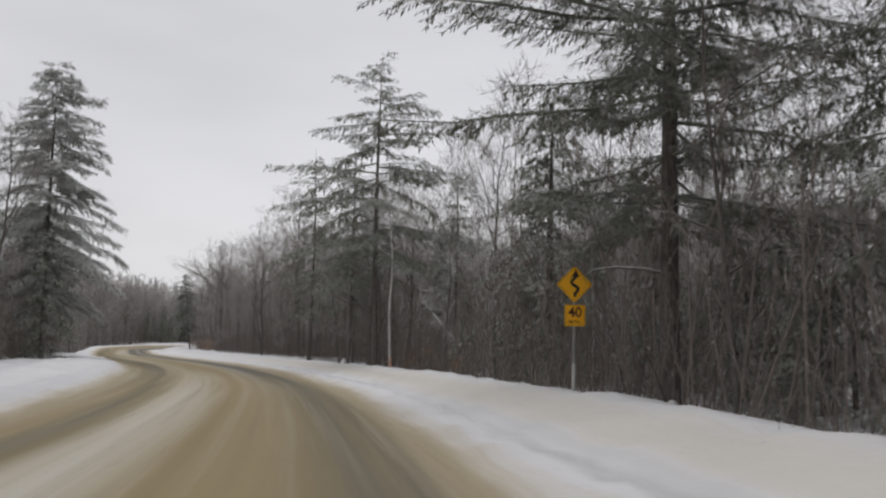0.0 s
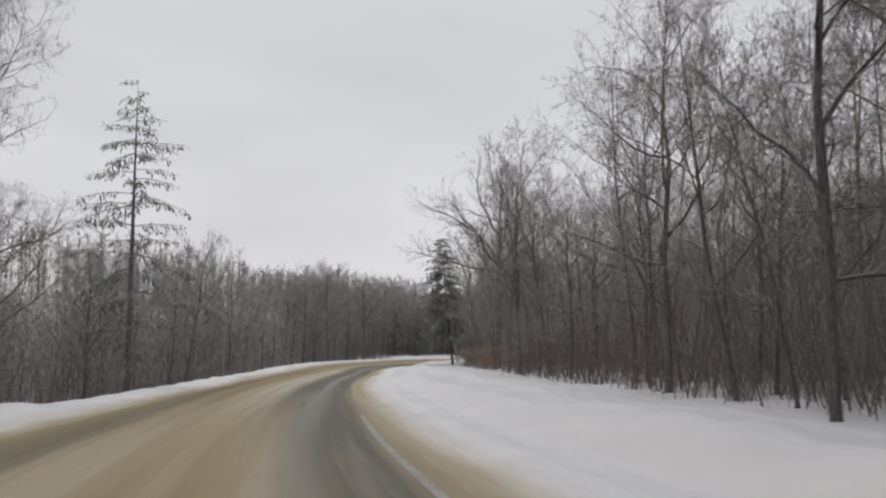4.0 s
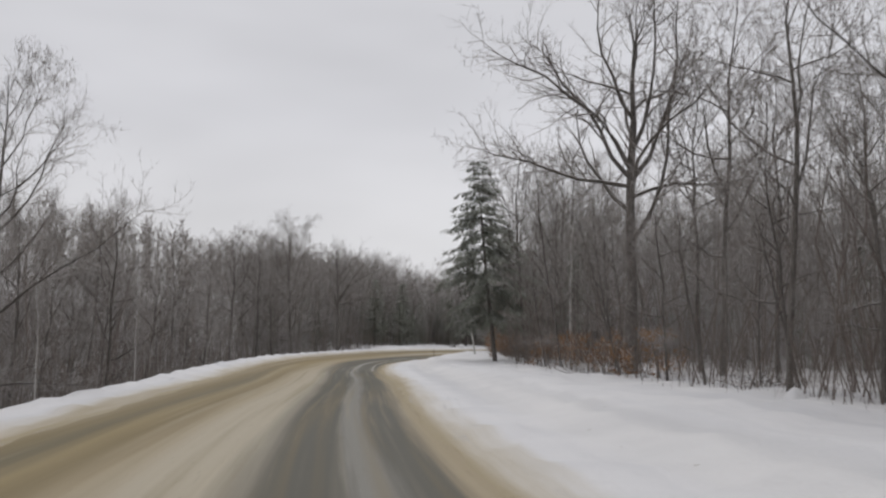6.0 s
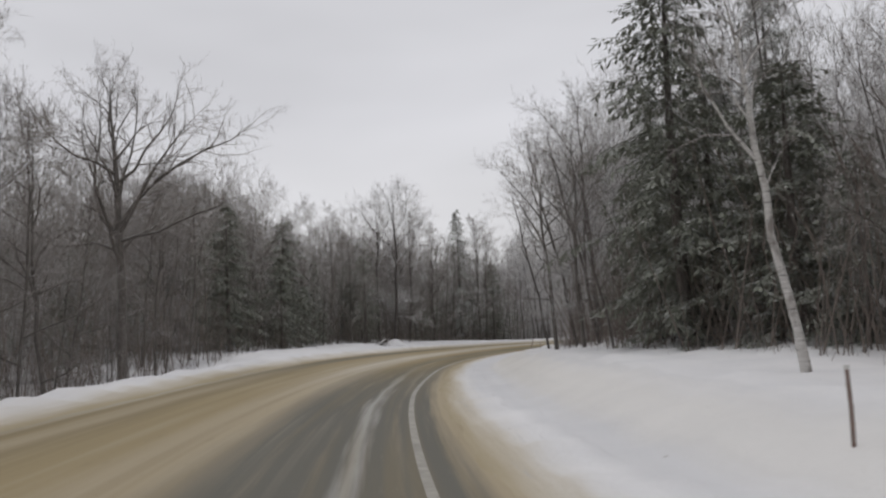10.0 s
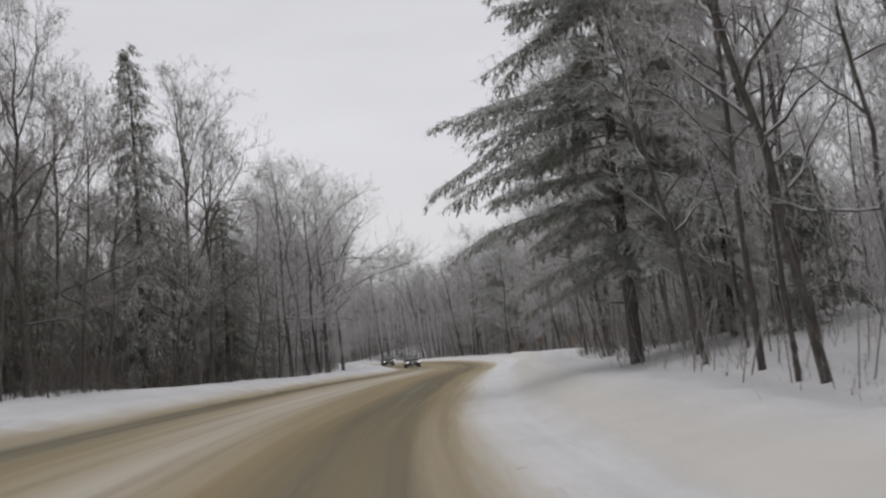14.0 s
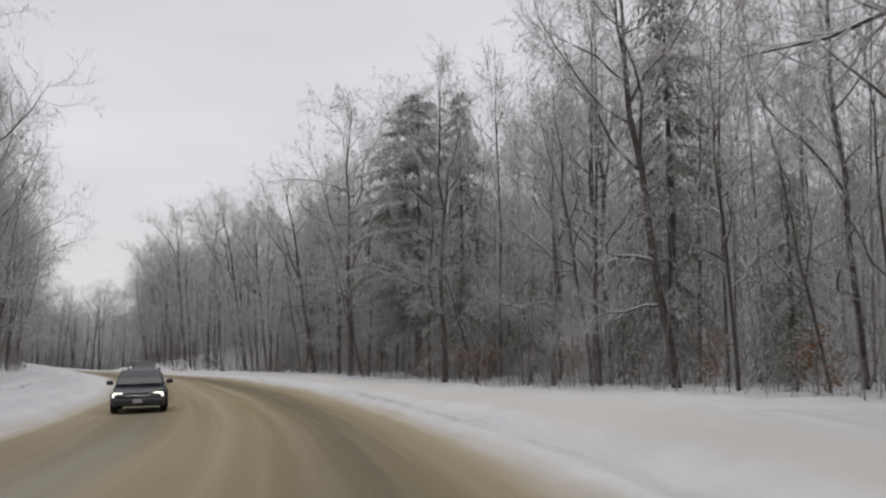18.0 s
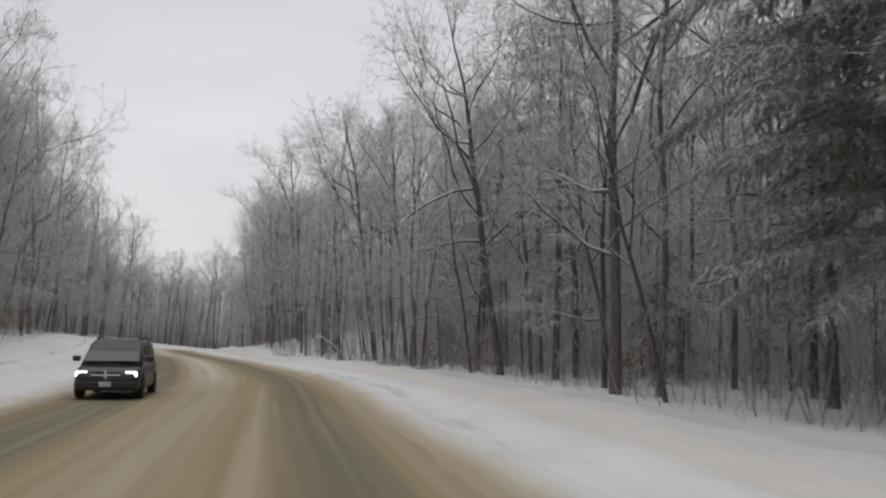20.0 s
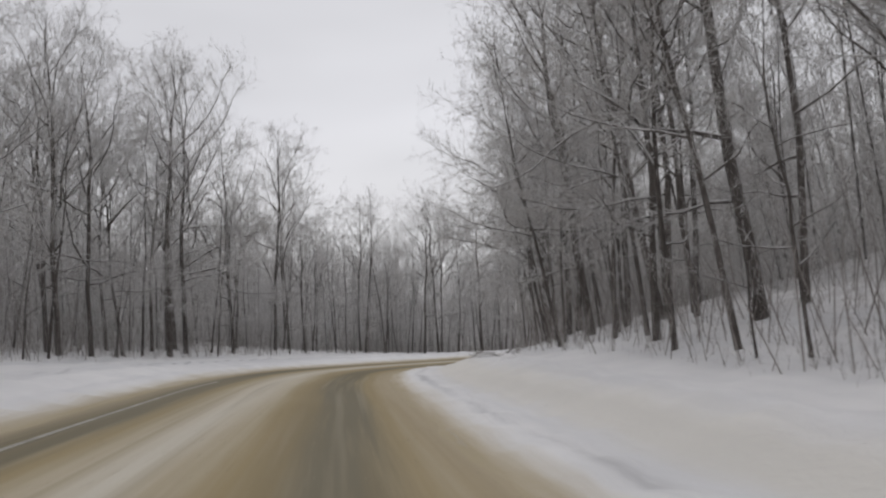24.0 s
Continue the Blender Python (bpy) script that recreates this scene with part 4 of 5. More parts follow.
# snowy evergreens among the bare trees
for source, u, lat, s in ((hemlocks_snowy[1], 14.25, 14.0, 0.6), (hemlocks_snowy[0], 13.9, 15.0, 0.65), (pines_snowy[1], 13.5, 16.0, 0.8), (hemlocks_snowy[2], 23.15, 20.0, 1.0), (hemlocks_snowy[1], 23.5, 19.5, 1.15), (pines_snowy[0], 23.8, 21.5, 1.0), (pines_snowy[2], 22.2, 16.5, 0.95), (hemlocks_snowy[1], 20.5, 18.0, 0.8), (hemlocks_snowy[2], 19.6, 17.5, 0.9), (hemlocks_snowy[0], 18.9, 19.0, 1.0)):
    x, y = (float(v) for v in road_xy(u, lat))
    single(source, x, y, s, None, 1.1)

# the rows along both edges of the woods
EDGE_R = [11.3] * 4 + [11.3, 11.3, 11.3, 11.3, 12, 13.5, 14, 14, 14, 14, 15, 14, 12, 11.5, 11.3, 11, 11.5, 12, 14.5, 14.5, 13, 12.5, 12.5, 12.3, 12.0, 12, 12] + [12] * 8
EDGE_L = [9.5] * 4 + [9.5, 10.8, 12.5, 12.8, 12, 10, 10, 9.5, 9.5, 9.5, 10, 11, 11, 11, 10.5, 10, 9.5, 9.5, 10, 12, 12, 11.5, 11.5, 11.5, 12, 12] + [12.5] * 9
FIR_R = [0.7] * 4 + [0.85, 0.85, 0.8, 0.35, 0.1, 0.04, 0.02, 0.0, 0.0, 0.0, 0.2, 0.6, 0.35, 0.05, 0.05, 0.05, 0.07, 0.10, 0.10, 0.10, 0.10, 0.14, 0.12, 0.05, 0.0, 0.0] + [0.0] * 9
FIR_L = [0.7] * 4 + [0.8, 0.9, 0.9, 0.9, 0.7, 0.06, 0.02, 0.02, 0.0, 0.0, 0.0, 0.0, 0.05, 0.2, 0.3, 0.28, 0.2, 0.04, 0.03, 0.0, 0.0] + [0.0] * 14


def edge(u, side):
    return float(along(EDGE_R if side > 0 else EDGE_L, u))


def free(x, y, room):
    return all((x - a) ** 2 + (y - b) ** 2 > room * room for a, b in taken)


for side in (1, -1):
    for row, depth, step in ((0, 0.0, 3.3), (1, 3.4, 5.5)):
        u = -1.2 if side > 0 else -0.5
        while u < 31.5:
            u += step / 22 * rng.uniform(0.6, 1.4)
            lat = side * (edge(u, side) + depth + rng.uniform(-0.4, 2.2))
            x, y = (float(v) for v in road_xy(u, lat))
            if not free(x, y, 1.5 if row else 1.1):
                continue
            snowy = u + rng.uniform(-1, 1) > (11.5 if side > 0 else 17) or (u < 3 and rng.random() < 0.45)
            fir = float(along(FIR_R if side > 0 else FIR_L, u))
            q = rng.random()
            if q < fir:
                pool = rng.choice(((pines, pines_snowy), (hemlocks, hemlocks_snowy), (hemlocks, hemlocks_snowy)))[snowy]
                source, s = rng.choice(pool), rng.uniform(0.5, 0.9)
                x, y = (float(v) for v in road_xy(u, lat + side * (3.0 if u < 3 else 1.3)))
            elif (side > 0 and row == 0 and (14.6 < u < 15.4 or 24.3 < u < 25.3 or 22.4 < u < 24.3 or -0.5 < u < 2.6)) or q < fir + (0.56 if row == 0 else 0.1) * (1 - fir):
                source, s = rng.choice(young_snowy if snowy else young_light), rng.uniform(0.7, 1.25)
            else:
                source, s = rng.choice(tall_snowy if snowy else tall_light), rng.uniform(0.75, 1.05)
            if side < 0 and 5.5 < u < 10.5 and s > 0.6:
                s *= 0.72
            if u > 23.5:
                s *= 1.1
            if side > 0 and 1.2 < u < 2.7 and source["category"] != "tree":
                s *= 0.6
            if side > 0 and 10.9 < u < 12.9 and source["category"] == "tree":
                s *= 0.66
            taken.append((x, y))
            upright = source["category"] != "tree"
            plant(source, x, y, s, None if upright else faced(u) + (0 if side > 0 else 180) + rng.uniform(-60, 60), tilt=0 if upright else rng.uniform(-1.5, 6.5))


# small evergreens under the edge of the woods
for side, u0, u1, count in ((1, -0.5, 2.6, 46), (1, 2.6, 4.5, 10), (-1, -0.5, 4.0, 16), (1, 11.0, 13.0, 5), (-1, 12.8, 18.5, 60), (1, 15.0, 17.5, 6), (1, 17.5, 23.5, 20), (-1, 9.0, 12.0, 4)):
    for k in range(count):
        u = rng.uniform(u0, u1)
        x, y = (float(v) for v in road_xy(u, side * (edge(u, side) + rng.uniform(1.2, 9))))
        if free(x, y, 1.0):
            taken.append((x, y))
            plant(little[k % 2], x, y, rng.uniform(0.5, 1.35))


# ---- the depth of the woods, brush and saplings ----
def woodland(seed, wide, deep, count, limbs, spurs, ends, thick, saplings, greens):
    """A stand of trees, joined: trunks, limbs, twigs, and saplings under them."""
    g = random.Random(seed)
    wood, stems = Limbs(), Limbs()
    for k in range(count):
        x, y, tall = g.uniform(-wide / 2, wide / 2), g.uniform(0, deep), g.uniform(11, 18)
        lean = Vector((g.uniform(-0.09, 0.09), g.uniform(-0.09, 0.09), 1)) * tall
        base, r = Vector((x, y, 0)), g.uniform(0.04, 0.10)
        mid_pt = base + lean * 0.45 + Vector((g.uniform(-0.5, 0.5), g.uniform(-0.5, 0.5), 0))
        stems.tube([base - Vector((0, 0, 1.5)), mid_pt, base + lean * 0.78, base + lean * 0.92 + Vector((g.uniform(-0.6, 0.6), g.uniform(-0.6, 0.6), 0))], [r * 1.2, r * 0.75, r * 0.35, 0.01], 4)
        middle, high, broad = base + lean * 0.64, tall * 0.38, tall * g.uniform(0.17, 0.26)
        for j in range(limbs):
            h = 0.22 + 0.72 * (j + g.random()) / limbs
            p = base.lerp(mid_pt, h / 0.45) if h < 0.45 else mid_pt.lerp(base + lean * 0.95, (h - 0.45) / 0.55)
            az, up = g.uniform(0, 6.28), radians(g.uniform(0, 42) + 28 * h * h)
            d = Vector((math.cos(az) * math.cos(up), math.sin(az) * math.cos(up), math.sin(up)))
            long = max(1.0, dome(p, d, middle, broad, high)) * g.uniform(0.75, 1.1)
            knee = p + d * long * 0.5
            d2 = turned(g, d, 8, 30)
            d2.z += 0.15
            d2.normalize()
            stems.twig(p, knee, 0.034)
            stems.twig(knee - d * 0.1, knee + d2 * long * 0.5, 0.022)
            for t in range(spurs):
                f = g.uniform(0.12, 1)
                b = p.lerp(knee, f * 2) if f < 0.5 else knee + d2 * long * (f - 0.5)
                e = turned(g, d2, 25, 75)
                c = b + e * g.uniform(0.7, 1.7)
                wood.sliver(b, c, thick)
                for _ in range(ends):
                    o = b.lerp(c, g.uniform(0.2, 0.95))
                    wood.sliver(o, o + turned(g, e, 25, 70) * g.uniform(0.4, 1.0), thick * 0.75)
    for k in range(saplings):
        p = Vector((g.uniform(-wide / 2, wide / 2), g.uniform(0, deep), -1.0))
        q = p + Vector((g.uniform(-1.2, 1.2), g.uniform(-1.2, 1.2), g.uniform(3, 10)))
        wood.twig(p, q, 0.022)
        for t in range(38):
            b = p.lerp(q, g.uniform(0.1, 0.98))
            wood.sliver(b, b + turned(g, Vector((0, 0, 1)), 40, 100) * g.uniform(0.6, 1.8), thick)
    green = Limbs()
    for k in range(greens):
        p, tall = Vector((g.uniform(-wide / 2, wide / 2), g.uniform(0, deep), -0.6)), g.uniform(3, 10)
        wood.twig(p, p + Vector((0, 0, tall)), 0.06)
        for t in range(int(tall * 34)):
            h = g.uniform(0.08, 0.98)
            az, long = g.uniform(0, 6.28), (0.25 + 0.24 * tall * (1 - h)) * g.uniform(0.5, 1.1)
            out = Vector((math.cos(az), math.sin(az), 0))
            b = p + out * long * g.uniform(0.1, 0.7) + Vector((0, 0, tall * h))
            green.spray(b, b + turned(g, out, 5, 50) * (0.3 + 0.35 * long) - Vector((0, 0, 0.25 * long)), 0.06, 0.03)
    return wood, [stems, green]


stands, far_stands = [], []
for k in range(6):
    wd, gr = woodland(90 + k, 24, 24, 27, 14, 14, 6, 0.018, 420, (8, 8, 8, 8, 34, 34)[k])
    stands.append(wd.mesh_with(gr, "woodland", mat_twig, (mat_twig, mat_needle)))
for k in range(3):
    wd, gr = woodland(95 + k, 28, 26, 28, 12, 10, 4, 0.036, 260, 6)
    far_stands.append(wd.mesh_with(gr, "woodland", mat_twig, (mat_twig, mat_needle)))


def stand(me, u, lat, side, snowy):
    x, y = (float(v) for v in road_xy(u, lat))
    i = int(np.clip((u - FIRST) / 0.05, 0, len(FINE) - 1))
    out = math.degrees(math.atan2(-FINE_T[i][0], FINE_T[i][1])) + (-90 if side > 0 else 90)
    x1, y1 = (float(v) for v in road_xy(u, lat + side * 12))
    if abs(float(station([(x1, y1)])[1][0])) < 12:
        return
    ob = new("woodland", me)
    if snowy:
        for slot, m in zip(ob.material_slots, (mat_twig_snowy, mat_bark_snowy, mat_needle_snowy)):
            slot.link = "OBJECT"
            slot.material = m
    x2, y2 = (float(v) for v in road_xy(u, lat + side * 24))
    z = height(x, y)
    shear = Matrix.Identity(4)
    shear[2][1] = max(-0.3, min(0.35, (height(x2, y2) - z) / 24))
    ob.matrix_basis = pose(x, y, z - 0.1, 0, 0, out) @ shear @ Matrix.Diagonal((1, 1, 0.72 if side < 0 and 4.6 < u < 9 else 0.62 if side < 0 and u < 13 and u > 4 else 1.22 if side > 0 and u > 12.5 else 1, 1))
    tagged(ob, "dense grey leafless woodland behind the roadside trees", "woods", "", "stuff")


for side in (1, -1):
    for k in range(33):
        u = -2.2 + k * 1.1
        snowy = u > (11.5 if side > 0 else 17.5)
        green = side < 0 and 12.8 < u < 18
        stand(stands[4 + k % 2 if green else (k * 3 + (side > 0)) % 4], u, side * (edge(u, side) + (9 if side > 0 and 14.0 < u < 15.6 else 10 if side > 0 and (6.4 < u < 9.3 or 23.8 < u < 27.2) else 3.4)), side, snowy)
        if side < 0 and 21.5 < u < 30:
            stand(stands[(k + 1) % 4], u + 0.4, -(edge(u, -1) + 10), side, True)
        if green or side > 0 and 13.0 < u < 14.4:
            stand(stands[4 + k % 2 if green else 1], u + 0.5, side * (edge(u, side) + 4.5), side, snowy)
        if side > 0 and 19.8 < u < 24.2:
            stand(stands[(k + 2) % 4], u + 0.5, edge(u, 1) + 9, side, True)
        stand(far_stands[k % 3], u, side * (edge(u, side) + 29), side, snowy)
        if k % 2 == 0:
            stand(far_stands[(k + 1) % 3], u + 0.5, side * (edge(u, side) + 56), side, snowy)


def far_woods(seed, spots, mat):
    """Hillside woods far off: trunks and broad bundles of twigs."""
    g, w = random.Random(seed), Limbs()
    xy = np.array(spots)
    u, lat = station(xy)
    zs = ground_z(u, lat, xy[:, 0], xy[:, 1])
    for (x, y), z in zip(spots, zs):
        p = Vector((x, y, float(z) - 1))
        tall = g.uniform(13, 20)
        w.twig(p, p + Vector((g.uniform(-1, 1), g.uniform(-1, 1), tall)), 0.22)
        for k in range(34):
            h = g.uniform(0.1, 0.95)
            b = p + Vector((0, 0, tall * h))
            w.twig(b, b + turned(g, Vector((0, 0, 1)), 20, 75) * g.uniform(1.5, 3.8), 0.13)
    tagged(new("distant_woods", w.mesh("distant_woods", mat)), "grey leafless woods on the slopes far off", "woods", "", "stuff")


g = random.Random(5)
for side in (1, -1):
    spots = [tuple(float(v) for v in road_xy(g.uniform(-3.5, 33.5), side * g.uniform(86, 150))) for _ in range(1100)]
    lat_all = np.abs(station(spots)[1])
    far_woods(11 + side, [s for s, q in zip(spots, lat_all) if q > 60], mat_twig)
ends = []
for u, way in ((LAST - 0.3, 1), (FIRST + 0.3, -1)):
    i = int((u - FIRST) / 0.05)
    for _ in range(500):
        a, b = g.uniform(5, 70), g.uniform(-90, 90)
        t = FINE_T[min(i, len(FINE_T) - 1)] * way
        ends.append((float(FINE[min(i, len(FINE) - 1)][0] + t[0] * a + t[1] * b), float(FINE[min(i, len(FINE) - 1)][1] + t[1] * a - t[0] * b)))
far_woods(33, ends, mat_twig_snowy)


def undergrowth(u0, side, seed):
    """Crooked thin stems with many twigs, thickest at the edge of the woods."""
    g, w = random.Random(seed), Limbs()
    us = np.array([g.uniform(u0, u0 + 2) for _ in range(520 if side < 0 and 8 < u0 < 13 else 860 if u0 < 13 else 620 if u0 < 16 else 420)])
    open_bank = ((us > 7.2) & (us < 8.9)) | ((us > 14.6) & (us < 15.7)) | (us > 24.3) & (us < 27.5) if side > 0 else us < -50
    keep = ~open_bank | (np.array([g.random() for _ in us]) < np.where(us > 24, 0.9, 0.35))
    us = us[keep]
    lats = np.array([side * (edge(u, side) - 0.9 + abs(g.gauss(0, 5.0))) for u in us])
    xs, ys = road_xy(us, lats)
    zs = ground_z(us, lats, xs, ys)
    for x, y, z in zip(xs, ys, zs):
        p = Vector((float(x), float(y), float(z) - 0.2))
        tall = g.choice((0.8, 1.4, 2.2, 3.0, 4.2, 5.5, 7.0) if u0 < 13 else (0.6, 0.9, 1.4, 2.0, 2.8, 3.8, 5.0)) * g.uniform(0.7, 1.2)
        m = p + Vector((g.uniform(-0.2, 0.2) * tall, g.uniform(-0.2, 0.2) * tall, tall * 0.5))
        q = m + Vector((g.uniform(-0.3, 0.3) * tall, g.uniform(-0.3, 0.3) * tall, tall * 0.5))
        r = 0.006 + 0.0035 * tall
        w.tube([p, m, q], [r, r * 0.7, 0.002], 3)
        for t in range(14):
            s = g.uniform(0.1, 1.0)
            b = p.lerp(m, s * 2) if s < 0.5 else m.lerp(q, s * 2 - 1)
            d = turned(g, (q - p).normalized(), 30, 95)
            c = b + d * g.uniform(0.25, 0.6) * (0.5 + 0.35 * tall)
            w.sliver(b, c, 0.007)
            o = b.lerp(c, g.uniform(0.2, 0.7))
            w.sliver(o, o + turned(g, d, 20, 60) * g.uniform(0.15, 0.35) * (0.5 + 0.35 * tall), 0.006)
    tagged(new("undergrowth", w.mesh("undergrowth", mat_brush_snowy if u0 > (12 if side > 0 else 16) else mat_brush)), "tangle of thin bare stems at the edge of the woods", "brush", "", "stuff")


for k in range(17):
    undergrowth(-1 + 2 * k, 1, 300 + k)
    undergrowth(-1 + 2 * k, -1, 400 + k)


# ---- the winding road sign ----
mat_yellow = plain("yellow_sign_face", (0.98, 0.48, 0.008), 0.45, 0.0, 0.05, 5)
mat_black = plain("black_sign_paint", (0.02, 0.014, 0.012), 0.5, 0.0, 0.1)
mat_number = plain("dark_red_brown_paint", (0.075, 0.014, 0.010), 0.5, 0.0, 0.1)
mat_steel = plain("galvanised_steel", (0.40, 0.40, 0.39), 0.5, 0.6, 0.15, 14)
mat_white_post = plain("white_reflector_sleeve", (0.62, 0.61, 0.58), 0.6, 0.0, 0.1)


def rounded_plate(side, radius, thick, diamond=False):
    """A sign panel in the x-z plane, its face towards -y."""
    bm = bmesh.new()
    ring = []
    for cx, cz, a0 in ((1, 1, 0), (-1, 1, 90), (-1, -1, 180), (1, -1, 270)):
        for k in range(5):
            a = radians(a0 + k * 22.5)
            ring.append(Vector((cx * (side / 2 - radius) + radius * math.cos(a), 0, cz * (side / 2 - radius) + radius * math.sin(a))))
    if diamond:
        turn = Matrix.Rotation(radians(45), 3, "Y")
        ring = [turn @ v for v in ring]
    front = [bm.verts.new(v + Vector((0, -thick / 2, 0))) for v in ring]
    rear = [bm.verts.new(v + Vector((0, thick / 2, 0))) for v in ring]
    bm.faces.new(front[::-1])
    bm.faces.new(rear)
    for k in range(len(ring)):
        q = (k + 1) % len(ring)
        bm.faces.new((front[k], front[q], rear[q], rear[k]))
    bmesh.ops.recalc_face_normals(bm, faces=bm.faces)
    return bm


def ribbon_bm(points, width, y):
    """A flat painted stroke in the x-z plane."""
    bm = bmesh.new()
    pts = [Vector((a, 0, b)) for a, b in points]
    left, right = [], []
    for k, p in enumerate(pts):
        d = (pts[min(k + 1, len(pts) - 1)] - pts[max(k - 1, 0)]).normalized()
        nrm = Vector((-d.z, 0, d.x)) * width / 2
        left.append(bm.verts.new(p + nrm + Vector((0, y, 0))))
        right.append(bm.verts.new(p - nrm + Vector((0, y, 0))))
    for k in range(len(pts) - 1):
        bm.faces.new((left[k], left[k + 1], right[k + 1], right[k]))
    return bm


def lettering(text, size, at, parent, mat, name="lettering"):
    data = bpy.data.curves.new("text", "FONT")
    data.body, data.size, data.align_x, data.align_y, data.extrude = text, size, "CENTER", "CENTER", 0.001
    data.offset = 0.02 * size
    tmp = new("text", data)
    me = bpy.data.meshes.new_from_object(tmp)
    bpy.data.objects.remove(tmp)
    me.materials.clear()
    me.materials.append(mat)
    ob = part(name, me, mat, parent)
    ob.matrix_basis = pose(*at, 90, 0, 0)
    return ob


def warning_sign(x, y, turn):
    e = thing("road_sign", "yellow diamond winding road sign with a speed plate below", "road sign", at=pose(x, y, height(x, y), 0, 0, turn))
    post = part("post", box_bm((0.06, 0.04, 3.9), (0, 0.04, 1.6), 0.008), mat_steel, e, "grey steel post")
    part("sleeve", box_bm((0.085, 0.065, 0.75), (0.0, 0.04, 0.42), 0.01), mat_white_post, post, "white sleeve at the foot of the post")
    dia = part("diamond_panel", rounded_plate(0.76, 0.045, 0.006, True), mat_yellow, e, "yellow diamond panel with black border")
    dia.location = (0, 0, 3.04)
    h = 0.76 / 2 - 0.035
    turn45 = Matrix.Rotation(radians(45), 3, "Y")
    border = [turn45 @ Vector(v) for v in ((-h, 0, -h), (h, 0, -h), (h, 0, h), (-h, 0, h), (-h, 0, -h))]
    part("border", ribbon_bm([(v.x, v.z) for v in border], 0.012, -0.0055), mat_black, dia)
    wind = [(0.02, -0.36), (0.02, -0.26), (0.09, -0.17), (0.10, -0.10), (-0.02, -0.02), (-0.09, 0.05), (-0.06, 0.13), (0.02, 0.19), (0.03, 0.26)]
    smooth_pts = []
    for k in range(len(wind) - 1):
        a, b, c, d = (np.array(wind[min(max(k + j, 0), len(wind) - 1)]) for j in (-1, 0, 1, 2))
        for s in np.arange(0, 1, 0.2):
            smooth_pts.append(tuple(0.5 * (2 * b + (c - a) * s + (2 * a - 5 * b + 4 * c - d) * s**2 + (3 * b - a - 3 * c + d) * s**3)))
    part("arrow", ribbon_bm(smooth_pts + [wind[-1]], 0.085, -0.0055), mat_black, dia, "black winding arrow")
    head = bmesh.new()
    head.faces.new([head.verts.new((a, -0.0055, b)) for a, b in ((-0.10, 0.22), (0.16, 0.22), (0.03, 0.43))])
    part("arrow_head", head, mat_black, dia)
    tab = part("speed_plate", rounded_plate(0.61, 0.035, 0.006), mat_yellow, e, "yellow plate with the advised speed")
    tab.location = (0.02, 0, 2.15)
    k = 0.61 / 2 - 0.03
    part("border", ribbon_bm([(-k, -k), (k, -k), (k, k), (-k, k), (-k, -k)], 0.01, -0.0055), mat_black, tab)
    lettering("40", 0.40, (0, -0.006, 0.08), tab, mat_number, "number")
    lettering("M.P.H.", 0.13, (0, -0.006, -0.19), tab, mat_number, "unit")


warning_sign(22.3, 34.6, 14)

# ---- the minivan and the far car ----
mat_paint = plain("dark_green_car_paint", (0.030, 0.036, 0.034), 0.35, 0.3, 0.1)
mat_paint_grey = plain("dark_grey_car_paint", (0.055, 0.058, 0.065), 0.35, 0.4, 0.1)
mat_glass = plain("tinted_car_glass", (0.03, 0.036, 0.042), 0.08, 0.0, 0.05)
mat_rubber = plain("black_rubber", (0.018, 0.018, 0.018), 0.85, 0.0, 0.2)
mat_rim = plain("dirty_alloy_rim", (0.28, 0.27, 0.26), 0.45, 0.7, 0.2)
mat_chrome = plain("chrome_trim", (0.62, 0.62, 0.62), 0.2, 1.0, 0.05)
mat_trim = plain("dark_plastic_trim", (0.03, 0.03, 0.03), 0.6, 0.0, 0.2)
mat_plate = plain("pale_plate", (0.55, 0.56, 0.58), 0.5, 0.0, 0.05)
mat_lamp, _n, _l, _b = material("lit_headlamp", 0.2)
_b.inputs["Base Color"].default_value = (0.9, 0.88, 0.8, 1)
_b.inputs["Emission Color"].default_value = (1.0, 0.93, 0.78, 1)
_b.inputs["Emission Strength"].default_value = 2.2


def loft(sections):
    """A closed shell through rings of (x, half width, z low, z high, tuck at the top)."""
    bm = bmesh.new()
    rings = []
    for x, w, lo, hi, tuck in sections:
        prof = [(-w * 0.93, lo), (-w, lo + 0.18 * (hi - lo)), (-w * 0.985, lo + 0.6 * (hi - lo)), (-w * tuck, hi - 0.05 * (hi - lo)), (-w * tuck * 0.86, hi),
                (w * tuck * 0.86, hi), (w * tuck, hi - 0.05 * (hi - lo)), (w * 0.985, lo + 0.6 * (hi - lo)), (w, lo + 0.18 * (hi - lo)), (w * 0.93, lo)]
        rings.append([bm.verts.new((x, a, b)) for a, b in prof])
    for r, s in zip(rings, rings[1:]):
        for k in range(10):
            q = (k + 1) % 10
            bm.faces.new((r[k], r[q], s[q], s[k]))
    bm.faces.new(rings[0])
    bm.faces.new(rings[-1][::-1])
    bmesh.ops.recalc_face_normals(bm, faces=bm.faces)
    for f in bm.faces:
        f.smooth = True
    return bm


def quad_bm(corners, thick):
    bm = bmesh.new()
    a = [bm.verts.new(c) for c in corners]
    f = bm.faces.new(a)
    bmesh.ops.recalc_face_normals(bm, faces=[f])
    bmesh.ops.solidify(bm, geom=[f], thickness=thick)
    return bm


